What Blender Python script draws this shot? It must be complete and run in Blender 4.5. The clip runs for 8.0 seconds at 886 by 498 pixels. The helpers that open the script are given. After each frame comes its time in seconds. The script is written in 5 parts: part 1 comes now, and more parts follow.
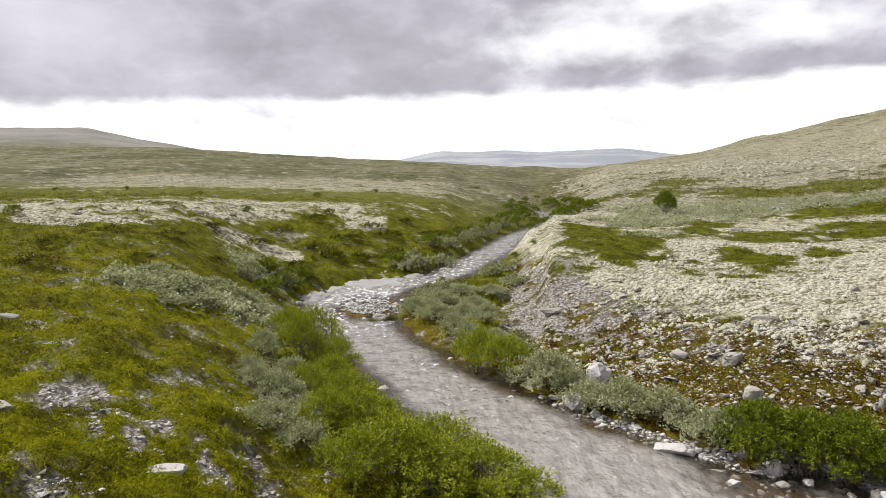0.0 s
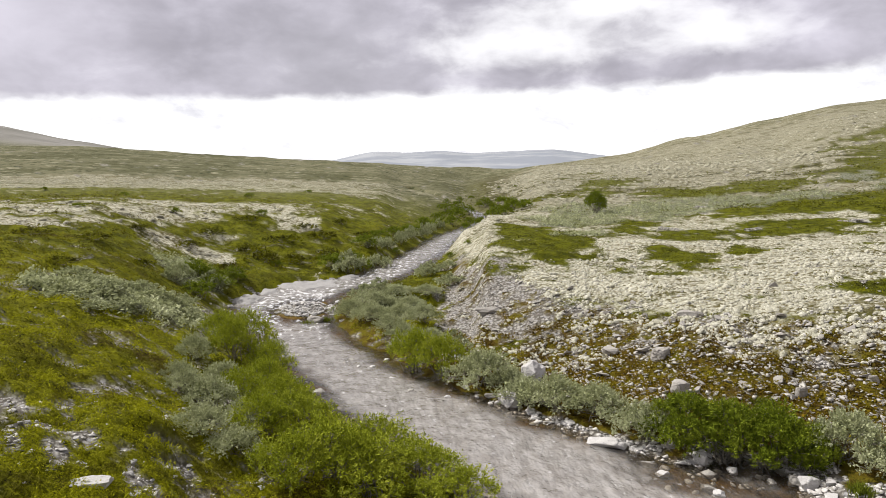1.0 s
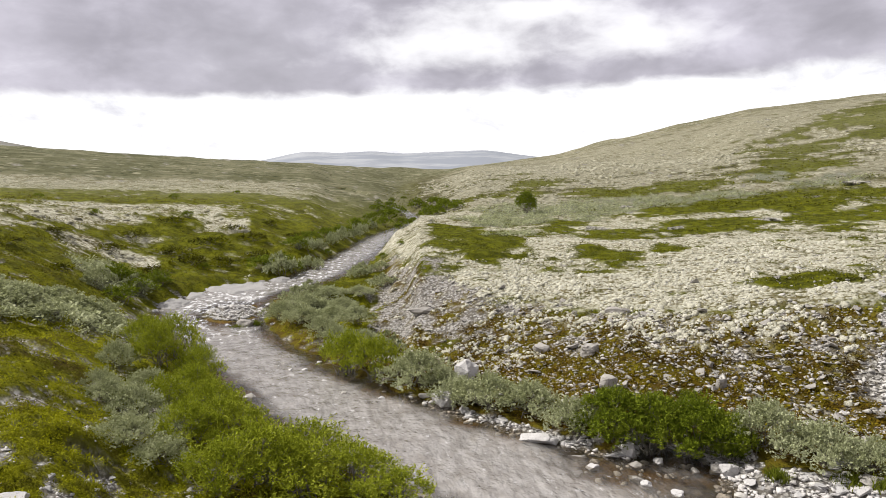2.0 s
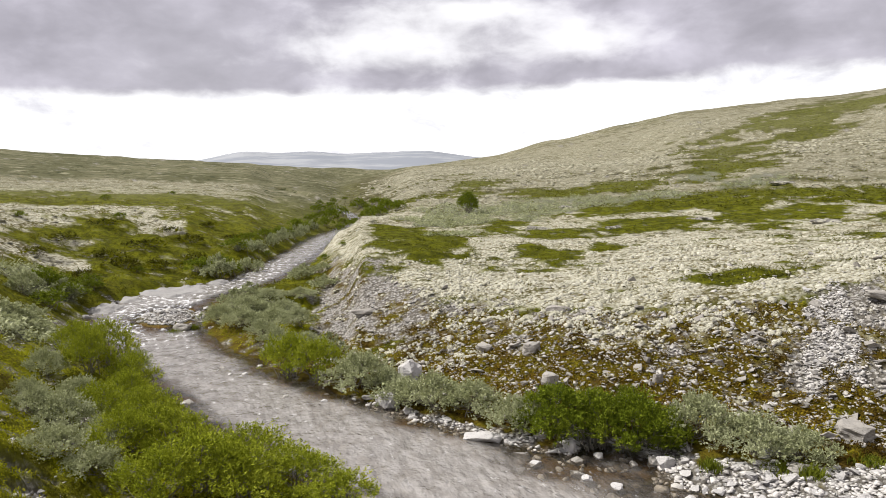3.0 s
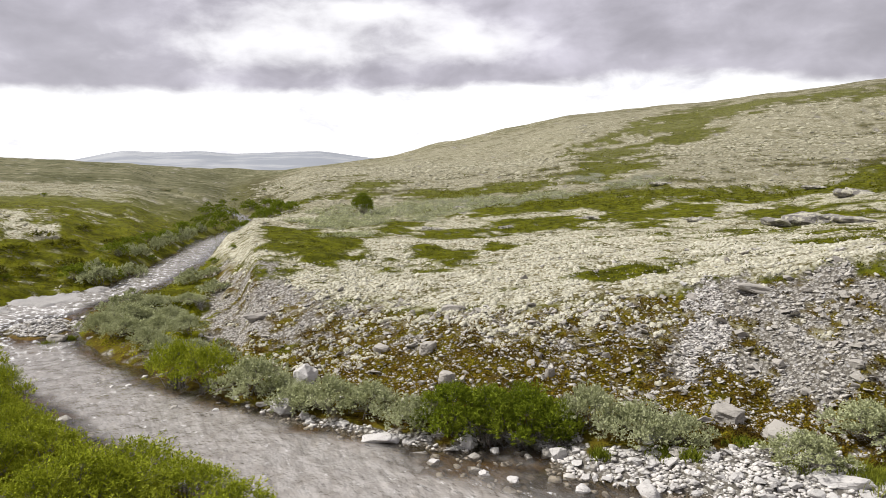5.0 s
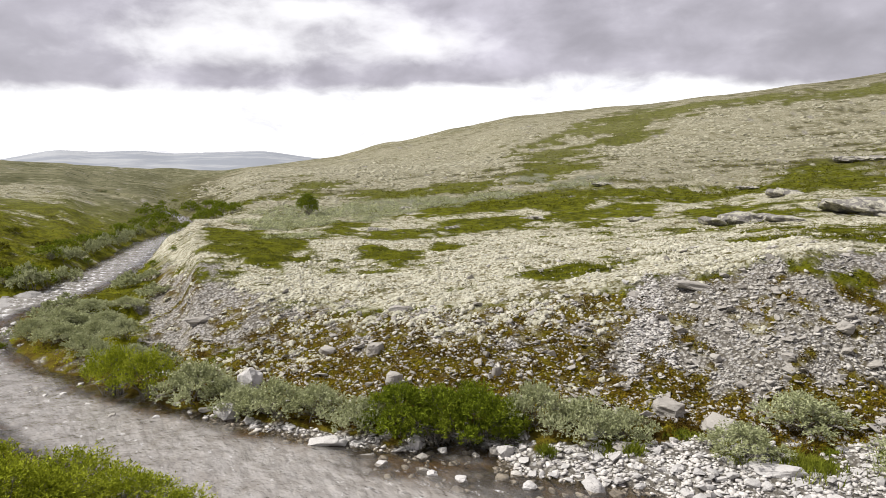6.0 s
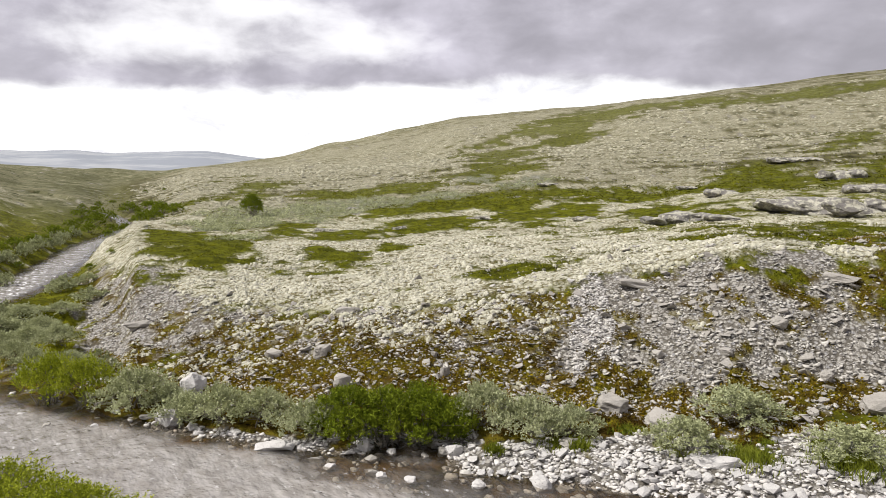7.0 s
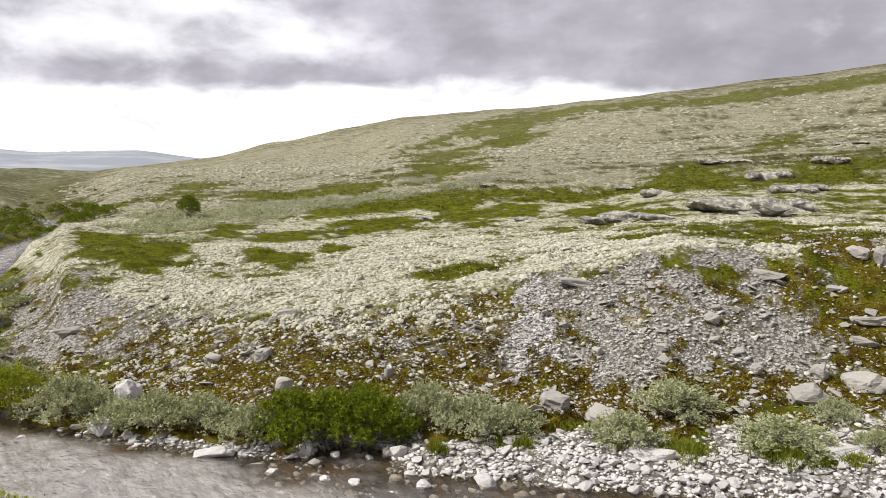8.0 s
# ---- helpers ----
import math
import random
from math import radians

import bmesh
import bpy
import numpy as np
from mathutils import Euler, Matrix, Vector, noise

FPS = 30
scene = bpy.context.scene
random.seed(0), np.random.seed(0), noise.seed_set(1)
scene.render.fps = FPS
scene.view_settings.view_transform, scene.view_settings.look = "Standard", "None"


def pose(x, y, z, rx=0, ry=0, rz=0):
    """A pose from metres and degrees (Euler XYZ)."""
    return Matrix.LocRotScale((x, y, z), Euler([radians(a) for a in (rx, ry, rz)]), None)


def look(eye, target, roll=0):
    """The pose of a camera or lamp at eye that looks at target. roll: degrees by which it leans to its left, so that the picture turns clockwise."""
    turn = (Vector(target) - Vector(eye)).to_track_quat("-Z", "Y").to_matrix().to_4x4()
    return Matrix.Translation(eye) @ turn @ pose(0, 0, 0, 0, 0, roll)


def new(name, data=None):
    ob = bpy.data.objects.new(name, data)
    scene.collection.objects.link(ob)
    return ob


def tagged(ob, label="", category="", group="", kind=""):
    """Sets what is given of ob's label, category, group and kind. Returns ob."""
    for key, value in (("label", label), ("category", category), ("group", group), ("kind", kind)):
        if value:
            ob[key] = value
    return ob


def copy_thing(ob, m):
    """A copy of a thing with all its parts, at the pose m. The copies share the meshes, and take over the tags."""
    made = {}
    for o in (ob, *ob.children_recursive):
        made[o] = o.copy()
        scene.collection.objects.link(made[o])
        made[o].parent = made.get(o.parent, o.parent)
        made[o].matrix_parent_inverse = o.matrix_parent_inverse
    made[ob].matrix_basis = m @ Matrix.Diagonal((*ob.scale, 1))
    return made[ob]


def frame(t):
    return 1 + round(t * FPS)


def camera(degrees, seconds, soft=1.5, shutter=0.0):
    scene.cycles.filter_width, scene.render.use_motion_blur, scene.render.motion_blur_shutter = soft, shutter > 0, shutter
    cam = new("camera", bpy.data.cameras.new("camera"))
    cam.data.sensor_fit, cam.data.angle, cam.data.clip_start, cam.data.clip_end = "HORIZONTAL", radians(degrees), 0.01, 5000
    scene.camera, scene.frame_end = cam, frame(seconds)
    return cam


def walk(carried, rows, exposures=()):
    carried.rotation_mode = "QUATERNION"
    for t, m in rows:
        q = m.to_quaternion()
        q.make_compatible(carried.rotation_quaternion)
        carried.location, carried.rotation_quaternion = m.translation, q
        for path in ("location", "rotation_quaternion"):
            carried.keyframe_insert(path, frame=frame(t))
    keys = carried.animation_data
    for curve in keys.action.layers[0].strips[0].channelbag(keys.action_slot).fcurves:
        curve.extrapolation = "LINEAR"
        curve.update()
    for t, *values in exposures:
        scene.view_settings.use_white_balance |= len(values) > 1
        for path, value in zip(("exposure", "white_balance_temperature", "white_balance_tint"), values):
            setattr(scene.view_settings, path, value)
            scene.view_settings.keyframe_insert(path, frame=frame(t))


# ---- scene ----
# camera: stands still six metres over the stream and turns to the right
LEAN = -0.157
TURNS = [(0.0, 0.0), (0.5, -2.63), (1.0, -5.3), (1.5, -8.2), (2.0, -10.82), (3.5, -17.63), (4.0, -19.62),
         (4.5, -21.84), (6.0, -28.46), (6.5, -30.63), (7.0, -32.76), (7.5, -35.01), (8.0, -37.44)]
cam = camera(64.5, 8.0, soft=0.8)
walk(cam, [(t, pose(0.03, -0.03, 6, 0, 0, turn) @ pose(0, 0, 0, 90 - 5.62 + 0.024 * t) @ pose(0, 0, 0, 0, 0, LEAN)) for t, turn in TURNS],
     exposures=[(0.0, 0.0), (8.0, 0.0)])

# ---- world, sun ----
SUN_ELEVATION, SUN_AZIMUTH = radians(52), radians(-65)
world = bpy.data.worlds.new("sky")
world.use_nodes = True
scene.world = world


def wire_world():
    nt = world.node_tree
    nt.nodes.clear()
    N, L = nt.nodes, nt.links

    def node(kind, **props):
        n = N.new(kind)
        for k, v in props.items():
            n.inputs[k.replace("_", " ")].default_value = v
        return n

    def calc(op, a, b=0.0, c=0.0, clamp=False):
        n = N.new("ShaderNodeMath")
        n.operation, n.use_clamp = op, clamp
        for i, v in enumerate((a, b, c)):
            if isinstance(v, (int, float)):
                n.inputs[i].default_value = v
            else:
                L.new(v, n.inputs[i])
        return n.outputs[0]

    def ramp(v, lo, hi, a=0.0, b=1.0):
        n = N.new("ShaderNodeMapRange")
        n.interpolation_type = "SMOOTHSTEP"
        L.new(v, n.inputs[0])
        for i, q in enumerate((lo, hi, a, b)):
            n.inputs[i + 1].default_value = q
        return n.outputs[0]

    def fbm(vec, scale, detail, rough=0.55, distort=0.0):
        n = N.new("ShaderNodeTexNoise")
        L.new(vec, n.inputs["Vector"])
        n.inputs["Scale"].default_value, n.inputs["Detail"].default_value = scale, detail
        n.inputs["Roughness"].default_value, n.inputs["Distortion"].default_value = rough, distort
        return n.outputs["Fac"]

    def mix(f, a, b):
        n = N.new("ShaderNodeMix")
        n.data_type = "RGBA"
        L.new(f, n.inputs[0])
        for i, v in ((6, a), (7, b)):
            if isinstance(v, tuple):
                n.inputs[i].default_value = v
            else:
                L.new(v, n.inputs[i])
        return n.outputs[2]

    where = N.new("ShaderNodeTexCoord").outputs["Generated"]
    sep = N.new("ShaderNodeSeparateXYZ")
    L.new(where, sep.inputs[0])
    x, y, z = sep.outputs
    az = calc("MULTIPLY", calc("ARCTAN2", x, y), 180 / math.pi)
    el = calc("MULTIPLY", calc("ARCSINE", z), 180 / math.pi)
    # angles as a flat map: clouds lie lengthwise along the horizon
    flat = N.new("ShaderNodeCombineXYZ")
    L.new(calc("MULTIPLY", az, 0.055), flat.inputs[0])
    L.new(calc("MULTIPLY", el, 0.105), flat.inputs[1])
    v = flat.outputs[0]
    big = fbm(v, 1.3, 4, 0.5, 0.1)
    fine = fbm(v, 4.0, 6, 0.55, 0.2)
    # the dark deck ends in a ragged lower edge
    edge = calc("ADD", calc("MULTIPLY", az, 0.035), 6.3)
    edge = calc("ADD", edge, calc("MULTIPLY", calc("SUBTRACT", fine, 0.5), 1.8))
    edge = calc("ADD", edge, calc("MULTIPLY", calc("SUBTRACT", big, 0.5), 1.4))
    edge = calc("SUBTRACT", edge, calc("MULTIPLY", calc("MAXIMUM", calc("SUBTRACT", az, 42.0), 0.0), 0.14))
    deck = ramp(calc("SUBTRACT", el, edge), -0.25, 0.9)

    # breaks in the deck, bright
    def gap(a, e, wa, we):
        da = calc("DIVIDE", calc("SUBTRACT", az, a), wa)
        de = calc("DIVIDE", calc("SUBTRACT", el, e), we)
        return calc("POWER", 2.718, calc("MULTIPLY", calc("ADD", calc("MULTIPLY", da, da), calc("MULTIPLY", de, de)), -1.0))

    holes = calc("ADD", gap(10.5, 10.4, 8, 2.1), calc("ADD", gap(26, 10.8, 6, 1.7), gap(17, 13.2, 7, 1.2)))
    holes = ramp(calc("ADD", holes, calc("MULTIPLY", calc("SUBTRACT", fine, 0.5), 1.5)), 0.1, 1.15)
    deck_tone = mix(ramp(calc("ADD", calc("MULTIPLY", big, 0.6), calc("MULTIPLY", fine, 0.4)), 0.32, 0.72),
                    (0.43, 0.41, 0.465, 1), (0.82, 0.785, 0.89, 1))
    shaft = calc("SUBTRACT", gap(-28, 11, 9, 4), gap(-3, 9, 8, 5))
    deck_tone = mix(calc("MULTIPLY", calc("MAXIMUM", shaft, 0.0), 0.6), deck_tone, (0.84, 0.80, 0.90, 1))
    deck_tone = mix(calc("MULTIPLY", calc("MAXIMUM", calc("MULTIPLY", shaft, -1.0), 0.0), 0.55), deck_tone, (0.46, 0.445, 0.49, 1))
    # the deck is thicker to the right
    deck_tone = mix(calc("MULTIPLY", ramp(az, 30, 58), 0.42), deck_tone, (0.37, 0.355, 0.385, 1))
    deck_tone = mix(calc("MULTIPLY", holes, 0.9), deck_tone, (1.15, 1.14, 1.17, 1))
    wisps = mix(ramp(fbm(v, 3.0, 6, 0.6, 0.4), 0.46, 0.76), (1.25, 1.25, 1.26, 1), (0.82, 0.81, 0.88, 1))
    clouds = mix(deck, wisps, deck_tone)
    # unseen sky overhead: an even grey, set low to deepen the shadows
    clouds = mix(ramp(el, 19, 60), clouds, (0.49, 0.48, 0.50, 1))
    sky = N.new("ShaderNodeTexSky")
    sky.sky_type, sky.sun_disc = "NISHITA", False
    sky.sun_elevation, sky.sun_rotation = SUN_ELEVATION, SUN_AZIMUTH
    blue = N.new("ShaderNodeBackground")
    L.new(sky.outputs[0], blue.inputs[0])
    blue.inputs[1].default_value = 0.06
    grey = N.new("ShaderNodeBackground")
    L.new(clouds, grey.inputs[0])
    grey.inputs[1].default_value = 1.0
    both = N.new("ShaderNodeMixShader")
    both.inputs[0].default_value = 0.96
    L.new(blue.outputs[0], both.inputs[1])
    L.new(grey.outputs[0], both.inputs[2])
    out = N.new("ShaderNodeOutputWorld")
    L.new(both.outputs[0], out.inputs[0])


wire_world()
sun = new("sun", bpy.data.lights.new("sun", "SUN"))
sun.data.energy, sun.data.angle, sun.data.color = 5.3, radians(6), (1.0, 0.96, 0.9)
sun.matrix_world = look((0, 0, 60), (-math.sin(SUN_AZIMUTH) * 60, -math.cos(SUN_AZIMUTH) * 60, 60 - 60 * math.tan(SUN_ELEVATION)))
# ---- the lie of the land ----
def lattice(ix, iy, seed):
    h = (ix.astype(np.int64) * 374761393 + iy.astype(np.int64) * 668265263 + seed * 974634777) & 0xFFFFFFFF
    h = ((h ^ (h >> 13)) * 1274126177) & 0xFFFFFFFF
    return ((h ^ (h >> 16)) & 0xFFFF) / 65535.0


def ripple(x, y, size, seed=0):
    """Smooth noise from -1 to 1 with bumps of that size in metres."""
    x, y = np.asarray(x, float) / size, np.asarray(y, float) / size
    ix, iy = np.floor(x), np.floor(y)
    fx, fy = x - ix, y - iy
    fx, fy = fx * fx * (3 - 2 * fx), fy * fy * (3 - 2 * fy)
    a, b = lattice(ix, iy, seed), lattice(ix + 1, iy, seed)
    c, d = lattice(ix, iy + 1, seed), lattice(ix + 1, iy + 1, seed)
    return 2 * ((a * (1 - fx) + b * fx) * (1 - fy) + (c * (1 - fx) + d * fx) * fy) - 1


def rough(x, y, size, seed=0, octaves=4, keep=0.5):
    total, weight = 0.0, 1.0
    for k in range(octaves):
        c, s = math.cos(k * 1.1), math.sin(k * 1.1)
        total = total + weight * ripple(c * x - s * y, s * x + c * y, size * 0.5**k, seed + 17 * k)
        weight *= keep
    return total


def step(v, lo, hi):
    u = np.clip((v - lo) / (hi - lo), 0, 1)
    return u * u * (3 - 2 * u)


RINGS = np.geomspace(1.0, 4800.0, 700)
SECTIONS = {}


def section(bearing, text):
    """A cut through the land from the middle outward at that bearing: pairs of distance and height."""
    pairs = np.array([[float(q) for q in w.split(":")] for w in text.split()])
    SECTIONS[bearing] = np.interp(np.log(RINGS), np.log(pairs[:, 0]), pairs[:, 1])


section(-34, "1:1.2 5:1.5 10:2.15 16:2.96 26:3.2 36:4.1 42:4.66 70:5.1 150:6.2 600:28 800:30 1500:99 3000:80 4800:60")
section(-27, "1:1.2 5:1.4 10:1.95 16:2.6 26:2.9 38:3.9 43.5:4.6 70:5.1 150:6.3 600:29 800:31 1500:106 3000:80 4800:60")
section(-21.5, "1:1.1 5:1.2 10:1.7 12.5:1.9 18:2.2 29:2.56 39:3.73 44:4.5 70:5.1 150:6.4 600:29.5 800:31 1500:79 3000:60 4800:60")
section(-12, "1:1.1 6:.9 11.6:.7 18:.7 24:.75 32:.4 38:1.25 44:2.2 50:4 70:4.7 150:6 600:25 800:26 1500:28 3000:40 4800:40")
section(-5, "1:1 6:.7 12:.4 18:.2 30:.2 40:.9 44:1.8 52:3.7 62:4.2 150:5.8 600:21.6 800:20 1500:20 3500:90 4800:60")
section(0, "1:1 6:.6 12:.2 20:.1 34:.5 42:1.2 48:1.8 56:3 75:4 150:5.4 600:19 800:17 1500:20 3500:147 4800:100")
section(2.3, "1:1 6:.55 12:.15 20:.08 33:.45 40:.9 47:1.4 54:1.8 61:2.5 78:2.9 130:4.2 200:5.8 600:18 850:15.5 1500:19 3500:142 4800:100")
section(5, "1:1 6:.5 12:.1 19:.05 24:.25 33:.4 38:.6 46:1 60:1.5 66:1.9 80:1.7 110:3.2 250:6 600:17 900:14 1500:18 3500:150 4800:100")
section(7.5, "1:1 6:.5 12:.1 19:.1 25:.35 29:.75 33:1.2 37:1.56 42:1.98 48:2.57 52:2.4 58:1.5 75:1.5 100:1.7 160:2.6 300:5.8 600:16.5 900:14 1500:18 3500:139 4800:100")
section(9.2, "1:1 6:.5 12:.1 19:.1 23.5:.35 31:2.35 40:2.75 50:3.2 56:3.2 66:2.4 100:2.4 150:3.6 300:7 600:15.5 900:14 1500:18 3500:144 4800:100")
section(14, "1:1 6:.5 12:.1 18:.1 21.5:.3 26.5:2 32:2.4 42:2.75 55:3.25 80:4.3 150:7 400:14.5 600:15 900:14 1500:18 3500:155 4800:100")
section(19, "1:.9 6:.4 11:.05 17:.15 20:.35 25.5:1.9 33:2.4 43:2.8 55:3.25 80:4.6 200:10 450:20.6 700:22 1500:20 3500:118 4800:80")
section(24.5, "1:.9 6:.4 10:.05 16:.15 18.3:.45 23.5:1.85 33:2.4 45:2.85 55:3.3 75:4.65 180:10.2 450:31 700:34 1500:30 4800:30")
section(29.7, "1:.85 5:.4 10:0 15.8:.2 18.1:.48 23.2:2.05 32:2.6 46:2.95 54:3.4 72:4.9 165:10.7 400:35.8 600:39 1500:35 4800:30")
section(35, "1:.8 5:.4 10:0 15.5:.2 18:.5 23:2.3 32:2.85 46:3.1 54:3.6 70:5.3 150:12.1 350:37.9 500:45 1500:40 4800:30")
section(42.7, "1:.8 5:.4 9:0 15:.2 18.2:.5 23.5:2.85 34:3.2 44:3.25 52:3.7 65:5.4 140:12.6 320:38.5 500:48 1500:40 4800:30")
section(49.6, "1:.8 5:.4 9:0 15:.25 18.5:.5 24:3.4 34:3.6 45:3.55 52:3.9 62:5 130:12.8 300:38.9 500:50 1500:40 4800:30")
section(56, "1:.8 5:.4 9:0 15:.25 18.5:.5 24.3:3.95 32:4 40:3.9 48:4.4 60:5.4 130:13.2 280:39.6 500:52 1500:40 4800:30")
section(64, "1:.8 5:.3 9:.1 16:.3 20:.6 25.5:3.8 33:4 42:4.05 48:4.6 60:5.8 130:13.9 270:41.4 500:54 1500:40 4800:30")
section(70, "1:.8 5:.3 9:.1 16:.35 21:.6 27:4.1 36:4.1 44:4.1 50:4.7 60:5.9 130:14.5 265:43 500:54 1500:40 4800:30")
section(110, "1:.8 6:.2 12:0 20:.3 26:1 36:3.8 60:5.5 130:13 300:38 600:50 1500:40 4800:30")
section(150, "1:1 6:.8 14:.5 22:.8 40:2.6 100:6 300:24 600:40 1500:50 4800:30")
section(-150, "1:1.3 10:2.2 30:4 60:5.2 150:8 600:26 1500:70 4800:60")
section(-80, "1:1.3 10:2.6 20:3.8 40:5 150:7 600:26 1500:90 4800:60")

BEARINGS = np.array(sorted(SECTIONS))
HEIGHTS = np.array([SECTIONS[b] for b in BEARINGS])
BEARINGS = np.r_[BEARINGS[-1] - 360, BEARINGS, BEARINGS[0] + 360]
HEIGHTS = np.vstack([HEIGHTS[-1:], HEIGHTS, HEIGHTS[:1]])

# the stream: x, y, level of the water, half its width
STREAM = np.array([
    (40, -22, -.3, 2.4), (22, -8, -.2, 2.4), (14.5, 1.5, -.1, 2.3), (9.3, 7, -.05, 2.2), (5, 12.2, 0, 2.1), (2.1, 16, 0, 2.0),
    (-.6, 21, .02, 1.7), (-2.8, 26.2, .05, 1.85), (-4.4, 31.3, .25, 2.3), (-3.5, 35, .5, 2.1), (-.9, 37.4, .65, 1.6),
    (2, 43.8, .95, 1.5), (6.2, 58.5, 1.35, 1.2), (11, 74, 1.5, .8), (13, 90, 1.7, .6), (12, 111, 2, .6), (6, 150, 3, .5)])


def smooth_line(points, n=24):
    out = []
    p = np.vstack([points[:1], points, points[-1:]])
    for a, b, c, d in zip(p, p[1:], p[2:], p[3:]):
        for u in np.arange(n) / n:
            out.append(0.5 * (2 * b + (c - a) * u + (2 * a - 5 * b + 4 * c - d) * u * u + (3 * b - a - 3 * c + d) * u**3))
    return np.array(out)


FLOW = smooth_line(STREAM, 8)


def stream_near(x, y):
    """Distance beyond the stream's edge (negative within it) and the water's level there."""
    x, y = np.asarray(x, float), np.asarray(y, float)
    best, level = np.full(x.shape, 400.0), np.zeros(x.shape)
    here = (np.abs(x) < 60) & (y > -40) & (y < 165)
    hx, hy = x[here], y[here]
    b, l = np.full(hx.shape, 400.0), np.zeros(hx.shape)
    for p, q in zip(FLOW[:-1], FLOW[1:]):
        dx, dy = q[0] - p[0], q[1] - p[1]
        u = np.clip(((hx - p[0]) * dx + (hy - p[1]) * dy) / (dx * dx + dy * dy), 0, 1)
        d = np.hypot(hx - p[0] - u * dx, hy - p[1] - u * dy) - (p[3] + u * (q[3] - p[3]))
        near = d < b
        b, l = np.where(near, d, b), np.where(near, p[2] + u * (q[2] - p[2]), l)
    best[here], level[here] = b, l
    # a bank of cobbles parts the water
    best = np.maximum(best, 0.55 - 0.75 * np.hypot((x + 3.3) / 1.25, (y - 31.3) / 1.5))
    # a shallow bay under the right bank
    best = np.minimum(best, np.hypot((x - 7.5) * 0.75 - (y - 13.0) * 0.6, (x - 7.5) * 0.75 + (y - 13.0) * 0.6) - 0.95)
    return best, level


def raw_height(x, y):
    """The land without the stream's bed."""
    r = np.maximum(np.hypot(x, y), 1.0)
    b = np.degrees(np.arctan2(x, y))
    k = np.clip(np.searchsorted(BEARINGS, b) - 1, 0, len(BEARINGS) - 2)
    u = (b - BEARINGS[k]) / (BEARINGS[k + 1] - BEARINGS[k])
    u = u * u * (3 - 2 * u) * 0.5 + u * 0.5
    f = np.clip((np.log(r) - np.log(RINGS[0])) / (np.log(RINGS[-1]) - np.log(RINGS[0])) * (len(RINGS) - 1), 0, len(RINGS) - 1.001)
    j = f.astype(int)
    f = f - j
    z0 = HEIGHTS[k, j] * (1 - f) + HEIGHTS[k, j + 1] * f
    z1 = HEIGHTS[k + 1, j] * (1 - f) + HEIGHTS[k + 1, j + 1] * f
    return z0 * (1 - u) + z1 * u


def height(x, y, near=None):
    """The ground's height, with the stream's bed and gentle unevenness."""
    x, y = np.asarray(x, float), np.asarray(y, float)
    r = np.hypot(x, y)
    z = raw_height(x, y)
    z = z + rough(x, y, 7.0, 3) * 0.10 * step(r, 4, 20) + rough(x, y, 26.0, 8, 3) * np.minimum(r * 0.0018, 1.2)
    z = z + rough(x, y, 1.3, 5, 3) * 0.035
    d, level = near or stream_near(x, y)
    wobble = ripple(x, y, 1.1, 41) * 0.22 + ripple(x, y, 0.4, 43) * 0.12
    d = d + wobble
    b = np.degrees(np.arctan2(x, y))
    shoal = step(b, 14, 27) * step(d, -1.9, -1.0)
    bed = level - 0.07 - (0.19 - 0.15 * shoal) * step(-d, 0.0, 1.0) + ripple(x, y, 0.35, 47) * 0.03
    z = np.maximum(z, level + 0.07 + 0.05 * np.clip(d, 0, 3))
    z = np.where(d < 1.2, bed + (z - bed) * step(d, -0.3, 1.0), z)
    return z + 0.26 * np.clip(1.25 - np.hypot((x + 3.3) / 1.25, (y - 31.3) / 1.5), 0, 0.8)
